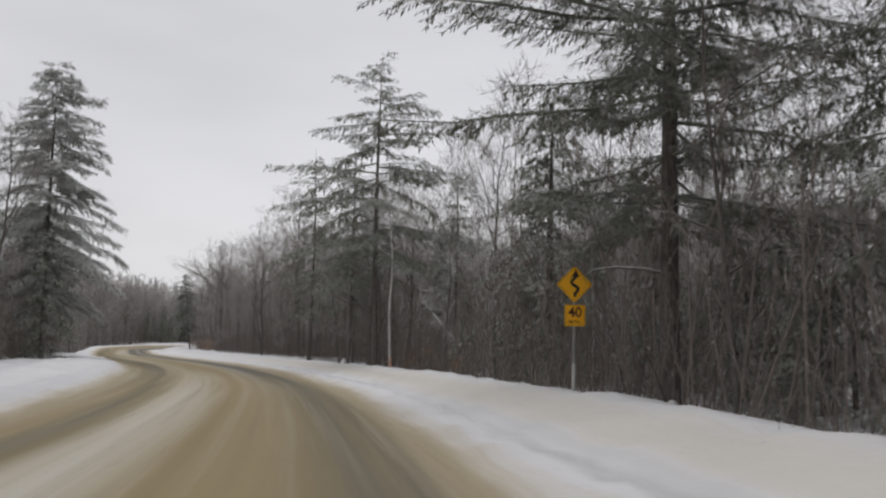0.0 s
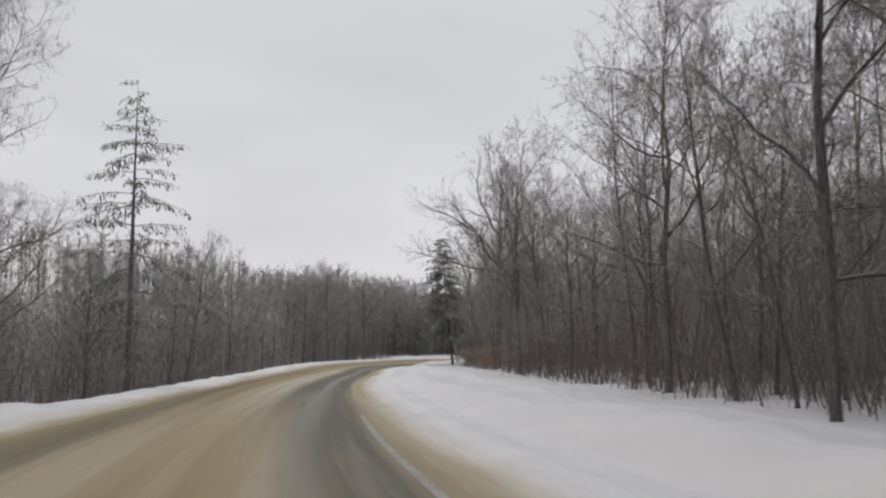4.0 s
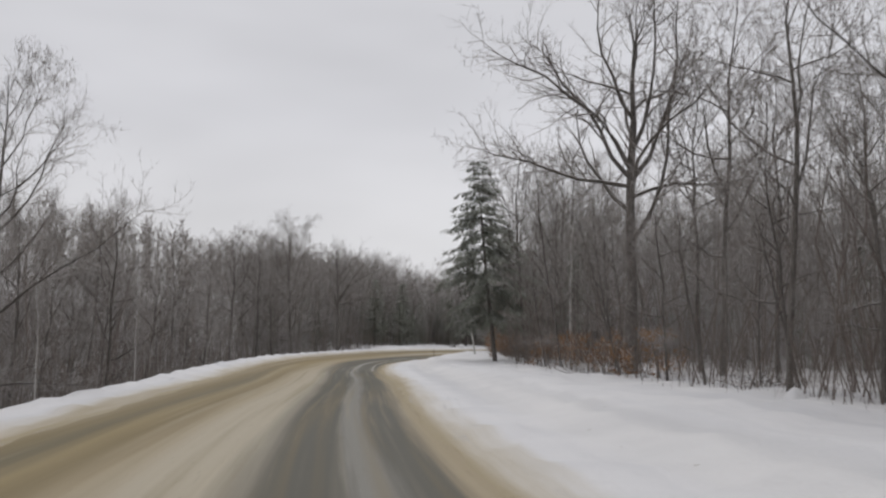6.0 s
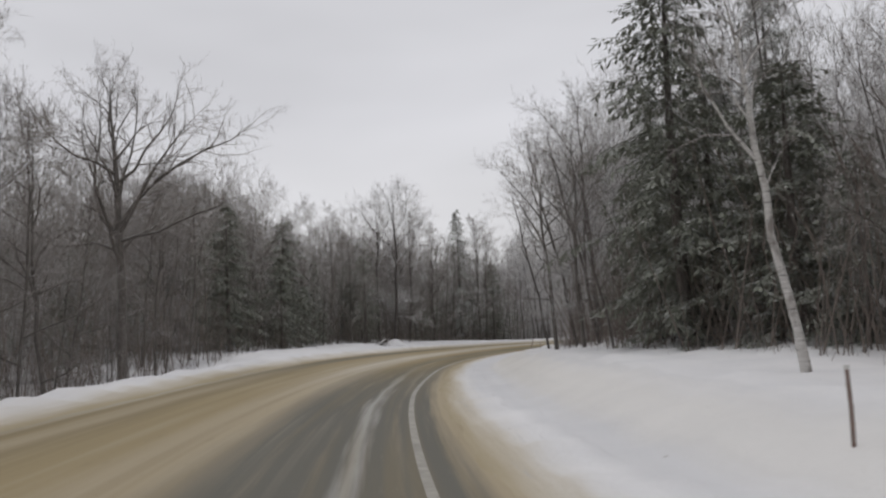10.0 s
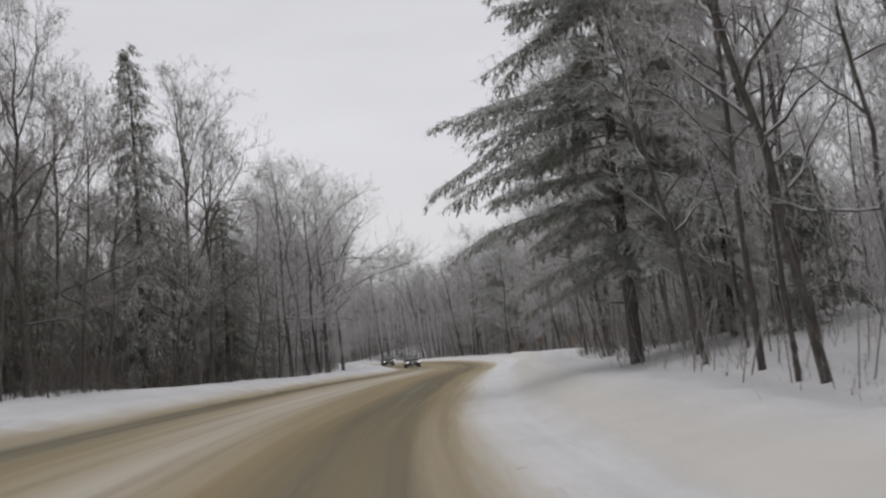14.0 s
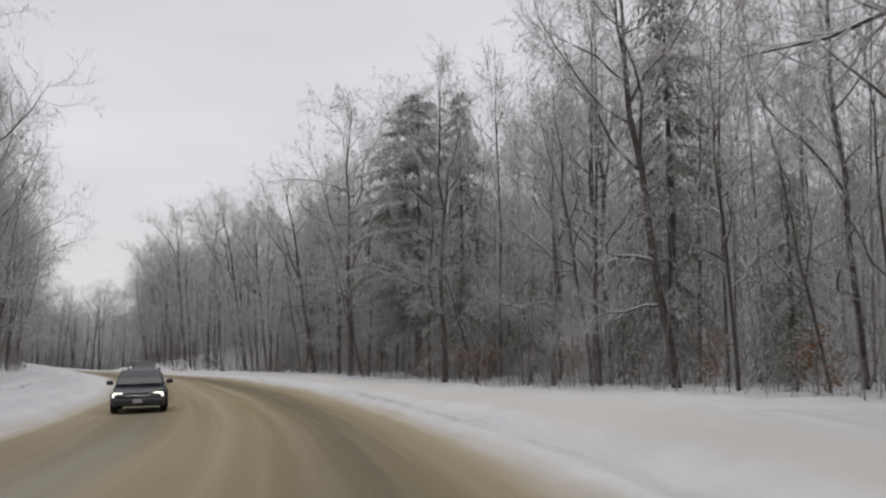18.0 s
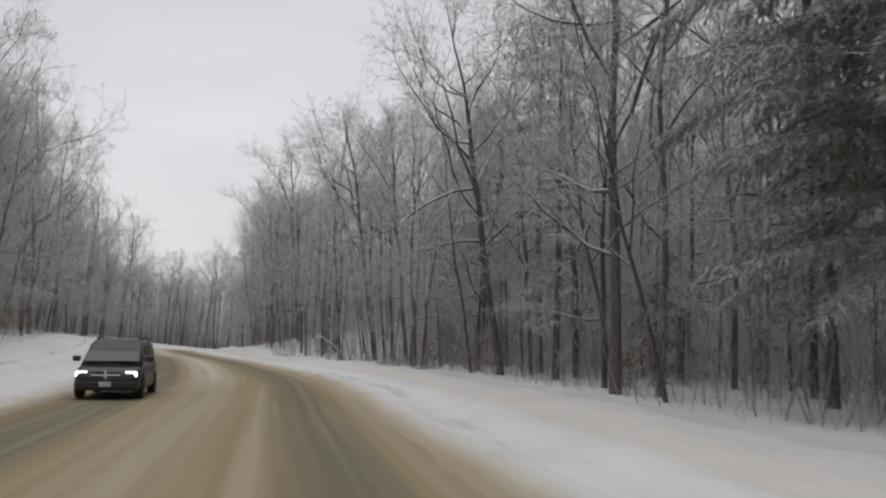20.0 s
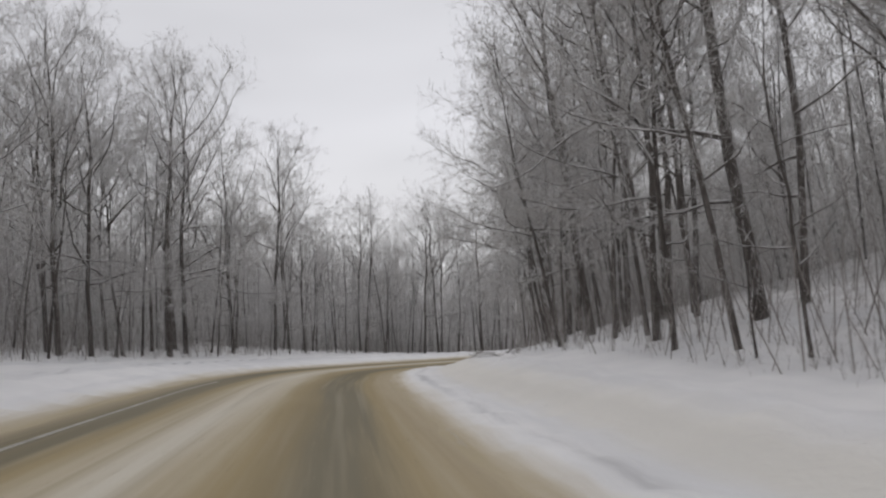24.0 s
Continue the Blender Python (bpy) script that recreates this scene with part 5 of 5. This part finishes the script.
def ring_bm(outer, inner, width, at):
    """A wheel's tyre or rim, its axle along y."""
    bm = bmesh.new()
    prof = [(inner, -width / 2), (outer * 0.95, -width / 2), (outer, -width * 0.36), (outer, width * 0.36), (outer * 0.95, width / 2), (inner, width / 2)]
    rows = []
    for k in range(20):
        a = 2 * math.pi * k / 20
        rows.append([bm.verts.new((at[0] + r * math.cos(a), at[1] + y, at[2] + r * math.sin(a))) for r, y in prof])
    for k in range(20):
        r, s = rows[k], rows[(k + 1) % 20]
        for j in range(5):
            bm.faces.new((r[j], r[j + 1], s[j + 1], s[j]))
    for side in (0, -1):
        bm.faces.new([rows[k][side] for k in range(20)])
    bmesh.ops.recalc_face_normals(bm, faces=bm.faces)
    return bm


def car(name, label, paint, at, long, wide, tall, van):
    """A car whose nose points to +x, its wheels on z = 0."""
    e = thing(name, label, "car", at=at)
    h, w, belt = long / 2, wide / 2, 0.58 * tall if van else 0.62 * tall
    hood = belt * (0.98 if van else 0.94)
    body = part("body", loft([(h, w * 0.78, 0.30, 0.62, 0.95), (h - 0.12, w * 0.93, 0.24, hood * 0.80, 0.93), (h - 0.55, w * 0.98, 0.22, hood * 0.90, 0.94), (h - 1.25, w, 0.22, hood, 0.95), (0, w, 0.22, belt, 0.96),
                             (-h + 0.7, w, 0.22, belt, 0.96), (-h + 0.15, w * 0.96, 0.26, belt * 0.98, 0.94), (-h, w * 0.86, 0.36, belt * 0.9, 0.93)]), paint, e)
    front, back = (h - 1.0, -h + 0.12) if van else (h - 1.45, -h + 0.75)
    roof_f, roof_b = (front - 1.0, -h + 0.45) if van else (front - 0.8, back + 0.85)
    cabin = part("cabin", loft([(front, w * 0.93, belt - 0.12, belt + 0.02, 0.96), ((front + roof_f) / 2, w * 0.90, belt - 0.12, (belt + tall) / 2 + 0.03, 0.90), (roof_f, w * 0.88, belt - 0.12, tall - 0.03, 0.84),
                               ((roof_f + roof_b) / 2, w * 0.88, belt - 0.12, tall, 0.84), (roof_b, w * 0.87, belt - 0.12, tall - 0.04, 0.84), (back, w * 0.88, belt - 0.12, belt + 0.1, 0.93)]), paint, e)
    top = tall - 0.10
    part("windscreen", quad_bm([(front + 0.035, -w * 0.84, belt + 0.05), (front + 0.035, w * 0.84, belt + 0.05), (roof_f + 0.08, w * 0.70, top), (roof_f + 0.08, -w * 0.70, top)], 0.012), mat_glass, cabin, "dark tinted windscreen")
    for side in (-1, 1):
        spans = ((front - 0.45, roof_f - 0.25), (roof_f - 0.32, (roof_f + roof_b) / 2 - 0.2), ((roof_f + roof_b) / 2 - 0.28, roof_b + 0.05)) if van else ((front - 0.4, (roof_f + roof_b) / 2), ((roof_f + roof_b) / 2 - 0.08, roof_b - 0.1))
        for k, (a, b) in enumerate(spans):
            lean = 0.45 if k == 0 else 0.0
            part("side_window", quad_bm([(a, side * (w * 0.905), belt + 0.06), (b, side * (w * 0.905), belt + 0.06), (b, side * (w * 0.80), top - 0.06), (a - lean, side * (w * 0.80), top - 0.06)], 0.01), mat_glass, cabin)
        part("mirror", box_bm((0.12, 0.22, 0.15), (front - 0.32, side * (w + 0.11), belt + 0.12), 0.03), mat_trim, body)
        part("headlamp", box_bm((0.16, 0.34, 0.17), (h - 0.17, side * (w * 0.72), hood * 0.72), 0.035), mat_lamp, body, "lit headlamp")
        part("fog_lamp", box_bm((0.05, 0.14, 0.09), (h - 0.05, side * (w * 0.62), 0.40), 0.02), mat_trim, body)
        part("tail_lamp", box_bm((0.08, 0.2, 0.4), (-h + 0.06, side * (w * 0.8), belt * 0.8), 0.03), plain("red_lens", (0.25, 0.01, 0.01), 0.3), body)
        if van:
            part("roof_rail", box_bm((roof_f - roof_b - 0.3, 0.05, 0.06), ((roof_f + roof_b) / 2, side * w * 0.66, tall + 0.0), 0.015), mat_trim, cabin)
        for x in (h - 0.92, -h + 0.92):
            wheel = part("wheel", ring_bm(0.34, 0.22, 0.22, (x, side * (w - 0.09), 0.34)), mat_rubber, e, "black tyre on an alloy rim")
            part("rim", ring_bm(0.215, 0.05, 0.19, (x, side * (w - 0.085), 0.34)), mat_rim, wheel)
    part("grille", box_bm((0.06, wide * 0.42, 0.20), (h - 0.045, 0, hood * 0.70), 0.02), mat_trim, body)
    part("grille_bar", box_bm((0.05, wide * 0.44, 0.035), (h - 0.015, 0, hood * 0.70), 0.01), mat_chrome, body, "chrome grille bar")
    if van:
        part("grille_bar", box_bm((0.05, 0.07, 0.22), (h - 0.012, 0, hood * 0.70), 0.01), mat_chrome, body, "chrome grille bar")
    part("bumper", box_bm((0.16, wide * 0.9, 0.24), (h - 0.04, 0, 0.38), 0.05), mat_trim if van else paint, body)
    part("number_plate", box_bm((0.015, 0.31, 0.13), (h + 0.048, 0, 0.42), 0.004), mat_plate, body)
    part("wiper", box_bm((0.03, 0.6, 0.02), (front + 0.06, 0.3, belt + 0.06), 0.005), mat_trim, cabin)


def on_road(u, lat, flip):
    x, y = (float(v) for v in road_xy(u, lat))
    i = int((u - FIRST) / 0.05)
    t = FINE_T[i] * (-1 if flip else 1)
    bank = math.degrees(math.atan(math.tan(radians(float(along(BANK, u))))))
    return pose(x, y, height(x, y) + 0.01, bank, 0, math.degrees(math.atan2(t[1], t[0])))


car("minivan", "dark green minivan with its headlamps lit, on the slushy road", mat_paint, on_road(21.42, -2.0, True), 4.8, 1.78, 1.66, True)
car("sedan_car", "dark grey saloon car with lit headlamps in the oncoming lane", mat_paint_grey, on_road(19.72, -2.1, True), 4.7, 1.8, 1.45, False)
car("sedan_car", "dark grey saloon car far down the road, headlamps lit", mat_paint_grey, on_road(30.6, -1.75, True), 4.7, 1.8, 1.45, False)

# ---- snow mound, log, stakes ----
def snow_heap(name, label, x, y, a, b, tall, seed, turn=0):
    g = random.Random(seed)
    verts, faces = [(0, 0, tall)], []
    for r in range(1, 9):
        for k in range(24):
            w, s = 2 * math.pi * k / 24, r / 8
            wob = 1 + 0.12 * math.sin(3 * w + seed) + 0.06 * math.sin(7 * w)
            verts.append((a * s * wob * math.cos(w), b * s * wob * math.sin(w), tall * (math.cos(s * math.pi) + 1) / 2 + g.uniform(-0.02, 0.02) * tall - 0.25 * s**4 - 0.1 * s))
    faces += [(0, 1 + k, 1 + (k + 1) % 24) for k in range(24)]
    for r in range(7):
        for k in range(24):
            p, q = 1 + r * 24 + k, 1 + r * 24 + (k + 1) % 24
            faces.append((p, p + 24, q + 24, q))
    ob = new(name, mesh_of(name, verts, faces, mat_snow))
    ob.matrix_basis = pose(x, y, height(x, y), 0, 0, turn)
    tagged(ob, label, "snow heap", "snow heaps")


snow_heap("snow_mound", "smooth heap of ploughed snow on the verge", -88.0, 304.3, 1.7, 1.2, 0.75, 3, faced(14.4))
for x, y, a, t, sd in ((24.6, 30.6, 0.55, 0.45, 5), (6.5, 77.0, 0.4, 0.5, 6), (9.9, 66.8, 0.5, 0.3, 7), (-30.7, 154.3, 0.5, 0.3, 8), (-77.0, 553.0, 1.0, 0.45, 9), (-59.0, 476.0, 0.6, 0.35, 10)):
    snow_heap("snow_capped_stump", "low stump under a rounded cap of snow", x, y, a, a * 0.9, t, sd)

w = Limbs()
w.tube([(-1.6, 0, 0.05), (-0.8, 0.05, 0.22), (0.2, 0.0, 0.42), (0.9, -0.05, 0.6)], [0.06, 0.10, 0.12, 0.13], 9)
log = thing("fallen_log", "old fallen log resting on its root end in the snow", "log", at=pose(-88.6, 301.2, height(-88.6, 301.2), 0, 0, faced(14.3) + 90))
part("stem", w.mesh("stem", mat_bark_snowy), mat_bark_snowy, log)
w = Limbs()
for k in range(9):
    a = k * 0.7
    w.tube([(0.85, 0, 0.55), (0.95 + 0.1 * math.sin(a * 3), 0.22 * math.cos(a), 0.58 + 0.25 * math.sin(a)), (1.0, 0.34 * math.cos(a), 0.55 + 0.4 * math.sin(a))], [0.08, 0.05, 0.012], 5)
w.tube([(0.92, 0, 0.75), (0.98, 0.02, 0.3), (1.0, 0.0, -0.15)], [0.11, 0.15, 0.2], 8)
part("root_plate", w.mesh("root_plate", mat_bark), mat_bark, log, "broken root end")

mat_stake = plain("weathered_red_brown_stake", (0.20, 0.14, 0.115), 0.7, 0.0, 0.2, 10)


def stake(x, y, tall, tilt, label):
    w = Limbs()
    w.tube([(0, 0, -0.3), (0.01, 0, tall * 0.5), (0.0, 0.01, tall)], [0.026, 0.024, 0.022], 6)
    u, lat = station([(x, y)])
    lift = float(verge_lift(u, lat, np.array([x]), np.array([y]))[0])
    e = thing("marker_stake", label, "stake", "marker stakes", at=pose(x, y, height(x, y) + lift, tilt, tilt * 0.4, 30))
    part("shaft", w.mesh("shaft", mat_stake), mat_stake, e)
    part("cap", box_bm((0.055, 0.055, 0.05), (0, 0.01, tall + 0.01), 0.012), mat_white_post, e, "pale snow cap")


stake(-63.4, 219.9, 0.80, 0, "thin upright marker stake in the snow")
stake(-72.7, 290.6, 0.5, 6, "short stake leaning in the snow")
stake(-72.0, 275.8, 0.85, 18, "thin stake leaning over in the snow")

# the orange blaze on the first birch
w = Limbs()
w.tube([(0, 0, 0.0), (-0.01, 0, 0.35), (-0.02, 0.0, 0.70)], [0.108, 0.098, 0.090], 8)
part("paint_blaze", w.mesh("paint_blaze", plain("faded_orange_paint", (0.56, 0.33, 0.24), 0.7, 0.0, 0.2)), mat_birch, birch, "faded orange paint near the foot")


# ---- beech saplings that keep their dead leaves ----
def beech(seed, tall, wide):
    g, stem, twigs, leaves = random.Random(seed), Limbs(), Limbs(), Limbs()
    stem.tube([(0, 0, -0.3), (0.05, 0, tall * 0.5), (0.0, 0.1, tall)], [0.03, 0.02, 0.006], 5)
    for k in range(16):
        p = Vector((0.03, 0.03, tall * g.uniform(0.15, 0.95)))
        q = p + turned(g, Vector((0, 0, 1)), 45, 85) * wide * g.uniform(0.5, 1.0)
        twigs.twig(p, q, 0.01)
        for j in range(17):
            b = p.lerp(q, g.uniform(0.25, 1.05)) + Vector((g.gauss(0, 0.09), g.gauss(0, 0.09), g.gauss(0, 0.07)))
            d = turned(g, Vector((0, 0, -1)), 10, 80)
            leaves.spray(b, b + d * g.uniform(0.09, 0.16), 0.035, 0.01)
    e = thing("beech_sapling", "small beech sapling still holding its dry brown leaves", "sapling", "beech saplings")
    part("stem", stem.mesh("stem", mat_brush), mat_brush, e)
    tagged(part("brush_spray", twigs.mesh("brush_spray", mat_brush), mat_brush, e), kind="stuff")
    part("leaves", leaves.mesh("leaves", mat_leaf), mat_leaf, e, "curled dry brown leaves")
    return e


beeches = [beech(500 + k, (2.4, 1.6, 3.0)[k], (1.0, 0.8, 1.2)[k]) for k in range(3)]
g = random.Random(77)
for u0, u1, l0, l1, count in ((8.2, 9.0, 13.4, 16.5, 16), (7.4, 8.3, 13.2, 14.8, 12), (9.7, 11.0, 12.6, 16.5, 44), (20.1, 20.8, 12.8, 15.0, 9), (2.2, 2.9, 11.0, 13.5, 5), (22.6, 24.0, -14.5, -11.5, 10), (21.5, 23.0, 13.0, 16.0, 5), (18.8, 19.8, 14.0, 17.0, 6)):
    for k in range(count):
        u, lat = g.uniform(u0, u1), g.uniform(l0, l1)
        x, y = (float(v) for v in road_xy(u, lat))
        plant(beeches[k % 3], x, y, g.uniform(0.7, 1.2))


# ---- bent stems and dead limbs that hang out over the verge ----
def bent_stem(name, label, u, path, r):
    """A stem through points of (station, distance right, height over the snow there)."""
    pts = []
    for du, lat, z in path:
        x, y = (float(v) for v in road_xy(u + du, lat))
        pts.append(Vector((x, y, height(x, y) + z)))
    w, tw, g = Limbs(), Limbs(), random.Random(int(u * 10))
    for k in range(1, len(pts)):
        pts[k] = pts[k] + Vector((g.uniform(-0.15, 0.15), g.uniform(-0.15, 0.15), g.uniform(-0.3, 0.3)))
    n = len(pts)
    w.tube(pts, [r * (1 - 0.85 * k / (n - 1)) for k in range(n)], 6)
    for k in range(60):
        s = g.uniform(0.3, 1.0) * (n - 1)
        i = min(int(s), n - 2)
        b = pts[i].lerp(pts[i + 1], s - i)
        tw.twig(b, b + turned(g, (pts[i + 1] - pts[i]).normalized(), 25, 70) * g.uniform(0.3, 1.4), 0.010)
    e = thing(name, label, "tree")
    part("stem", w.mesh("stem", mat_bark_laden), mat_bark_laden, e)
    tagged(part("brush_spray", tw.mesh("brush_spray", mat_twig_snowy), mat_twig_snowy, e), kind="stuff")


mat_bark_laden = snow_topped("snow_lined_branch", BARK, (6, 6, 1.2), 0.15, 0.6)
bent_stem("bent_sapling", "thin sapling bowed to the ground under its snow", 23.65, [(0, 12.8, -0.2), (0.0, 11.6, 1.1), (0.03, 10.0, 2.3), (0.06, 8.2, 3.0), (0.1, 6.2, 3.3), (0.14, 4.6, 3.2)], 0.07)
bent_stem("bent_sapling", "long stem bowed over the verge, a line of snow along it", 14.3, [(0, 12.6, -0.2), (0.0, 12.3, 3.5), (0.02, 11.4, 5.6), (0.04, 9.6, 6.6), (0.06, 7.8, 6.2), (0.1, 6.2, 5.0)], 0.065)
bent_stem("bent_sapling", "long stem bowed over the verge, a line of snow along it", 14.1, [(0, 13.0, -0.2), (0.0, 12.4, 6.0), (0.02, 10.8, 8.8), (0.04, 8.6, 9.9), (0.06, 6.6, 10.2), (0.1, 5.2, 9.2)], 0.075)
bent_stem("bent_sapling", "bare snow-lined stem hanging out from the woods", 2.25, [(0, 12.5, -0.2), (0.0, 11.9, 2.2), (0.04, 11.2, 3.2), (0.1, 10.5, 3.7)], 0.06)
bent_stem("bent_sapling", "bare snow-lined stem hanging out from the woods", 4.05, [(0, 13.0, -0.2), (0.0, 12.3, 2.6), (0.04, 11.6, 3.6), (0.08, 10.8, 3.9)], 0.06)
bent_stem("bent_sapling", "bare snow-lined stem hanging out from the woods", 16.2, [(0, 13.0, -0.2), (0.0, 12.5, 3.2), (0.05, 11.2, 4.3), (0.1, 10.2, 4.2)], 0.07)

# low evergreen bush among the saplings
w, c = conifer(random.Random(99), 2.0, 0.05, 0.03, 0.26, 1.6, 0.12, 5, 0.4, 1.2, 0.6, 0.25)
single(tree_thing("juniper_bush", "low dark evergreen bush half sunk in snow", "bush", w, c, mat_bark, mat_needle, "conifers"), -65.3, 521.7, 0.75)


# ---- dry stalks along the edge of the woods, heaps of cut branches ----
def stalks(u0, side, seed):
    g, w = random.Random(seed), Limbs()
    us = np.array([g.uniform(u0, u0 + 3) for _ in range(260 if u0 < 14 else 130)])
    lats = np.array([side * (edge(u, side) - abs(g.gauss(0, 0.8)) + 0.3) for u in us])
    xs, ys = road_xy(us, lats)
    zs = ground_z(us, lats, xs, ys) + verge_lift(us, lats, xs, ys)
    for x, y, z in zip(xs, ys, zs):
        p = Vector((float(x), float(y), float(z) - 0.1))
        tall = g.uniform(0.2, 0.75)
        q = p + Vector((g.uniform(-0.5, 0.5), g.uniform(-0.5, 0.5), 1)) * tall
        w.twig(p, q, 0.008)
        for _ in range(4):
            b = p.lerp(q, g.uniform(0.3, 0.95))
            w.sliver(b, b + turned(g, (q - p).normalized(), 20, 70) * tall * g.uniform(0.2, 0.45), 0.006)
    tagged(new("dry_stalks", w.mesh("dry_stalks", mat_brush if u0 < 14 else mat_brush_snowy)), "dry brown stalks poking through the snow by the woods", "weeds", "", "stuff")


for k in range(10):
    stalks(-1 + 3 * k, 1, 600 + k)
    if k > 3:
        stalks(-1 + 3 * k, -1, 650 + k)


def brush_heap(x, y, wide, tall, seed, label):
    g, w, tw = random.Random(seed), Limbs(), Limbs()
    for k in range(26):
        a, r = g.uniform(0, 6.28), wide * g.uniform(0.1, 0.9)
        p = Vector((r * math.cos(a), r * math.sin(a), g.uniform(-0.1, 0.15)))
        d = Vector((g.uniform(-1, 1), g.uniform(-1, 1), g.uniform(0.0, 0.6))).normalized()
        m, q = p + d * wide * 0.5 + Vector((0, 0, g.uniform(0, 0.25) * tall)), p + d * wide * g.uniform(0.8, 1.3)
        w.tube([p, m, q], [0.02, 0.014, 0.003], 4)
        for _ in range(9):
            s = g.uniform(0.1, 1)
            b = p.lerp(m, s * 2) if s < 0.5 else m.lerp(q, s * 2 - 1)
            tw.twig(b, b + turned(g, d, 25, 75) * wide * g.uniform(0.15, 0.4), 0.007)
    e = thing("brush_heap", label, "brush", "heaps of branches", at=pose(x, y, height(x, y), 0, 0, g.uniform(0, 360)))
    tagged(part("brushwood", w.mesh("brushwood", mat_bark_snowy), mat_bark_snowy, e), kind="stuff")
    tagged(part("brush_spray", tw.mesh("brush_spray", mat_brush), mat_brush, e), kind="stuff")


for k, (x, y, wide, tall) in enumerate(((-39.3, 174.2, 1.5, 0.6), (-60.3, 490.6, 1.6, 0.6), (-60.9, 487.3, 1.3, 0.4), (-78.2, 564.0, 1.6, 0.8), (-31.6, 162.3, 1.1, 0.4), (-69.2, 520.6, 1.0, 0.4), (-60.0, 477.0, 1.0, 0.4), (-88.4, 300.4, 1.0, 0.4))):
    brush_heap(x, y, wide, tall, 700 + k, "tangle of bare broken branches lying in the snow")
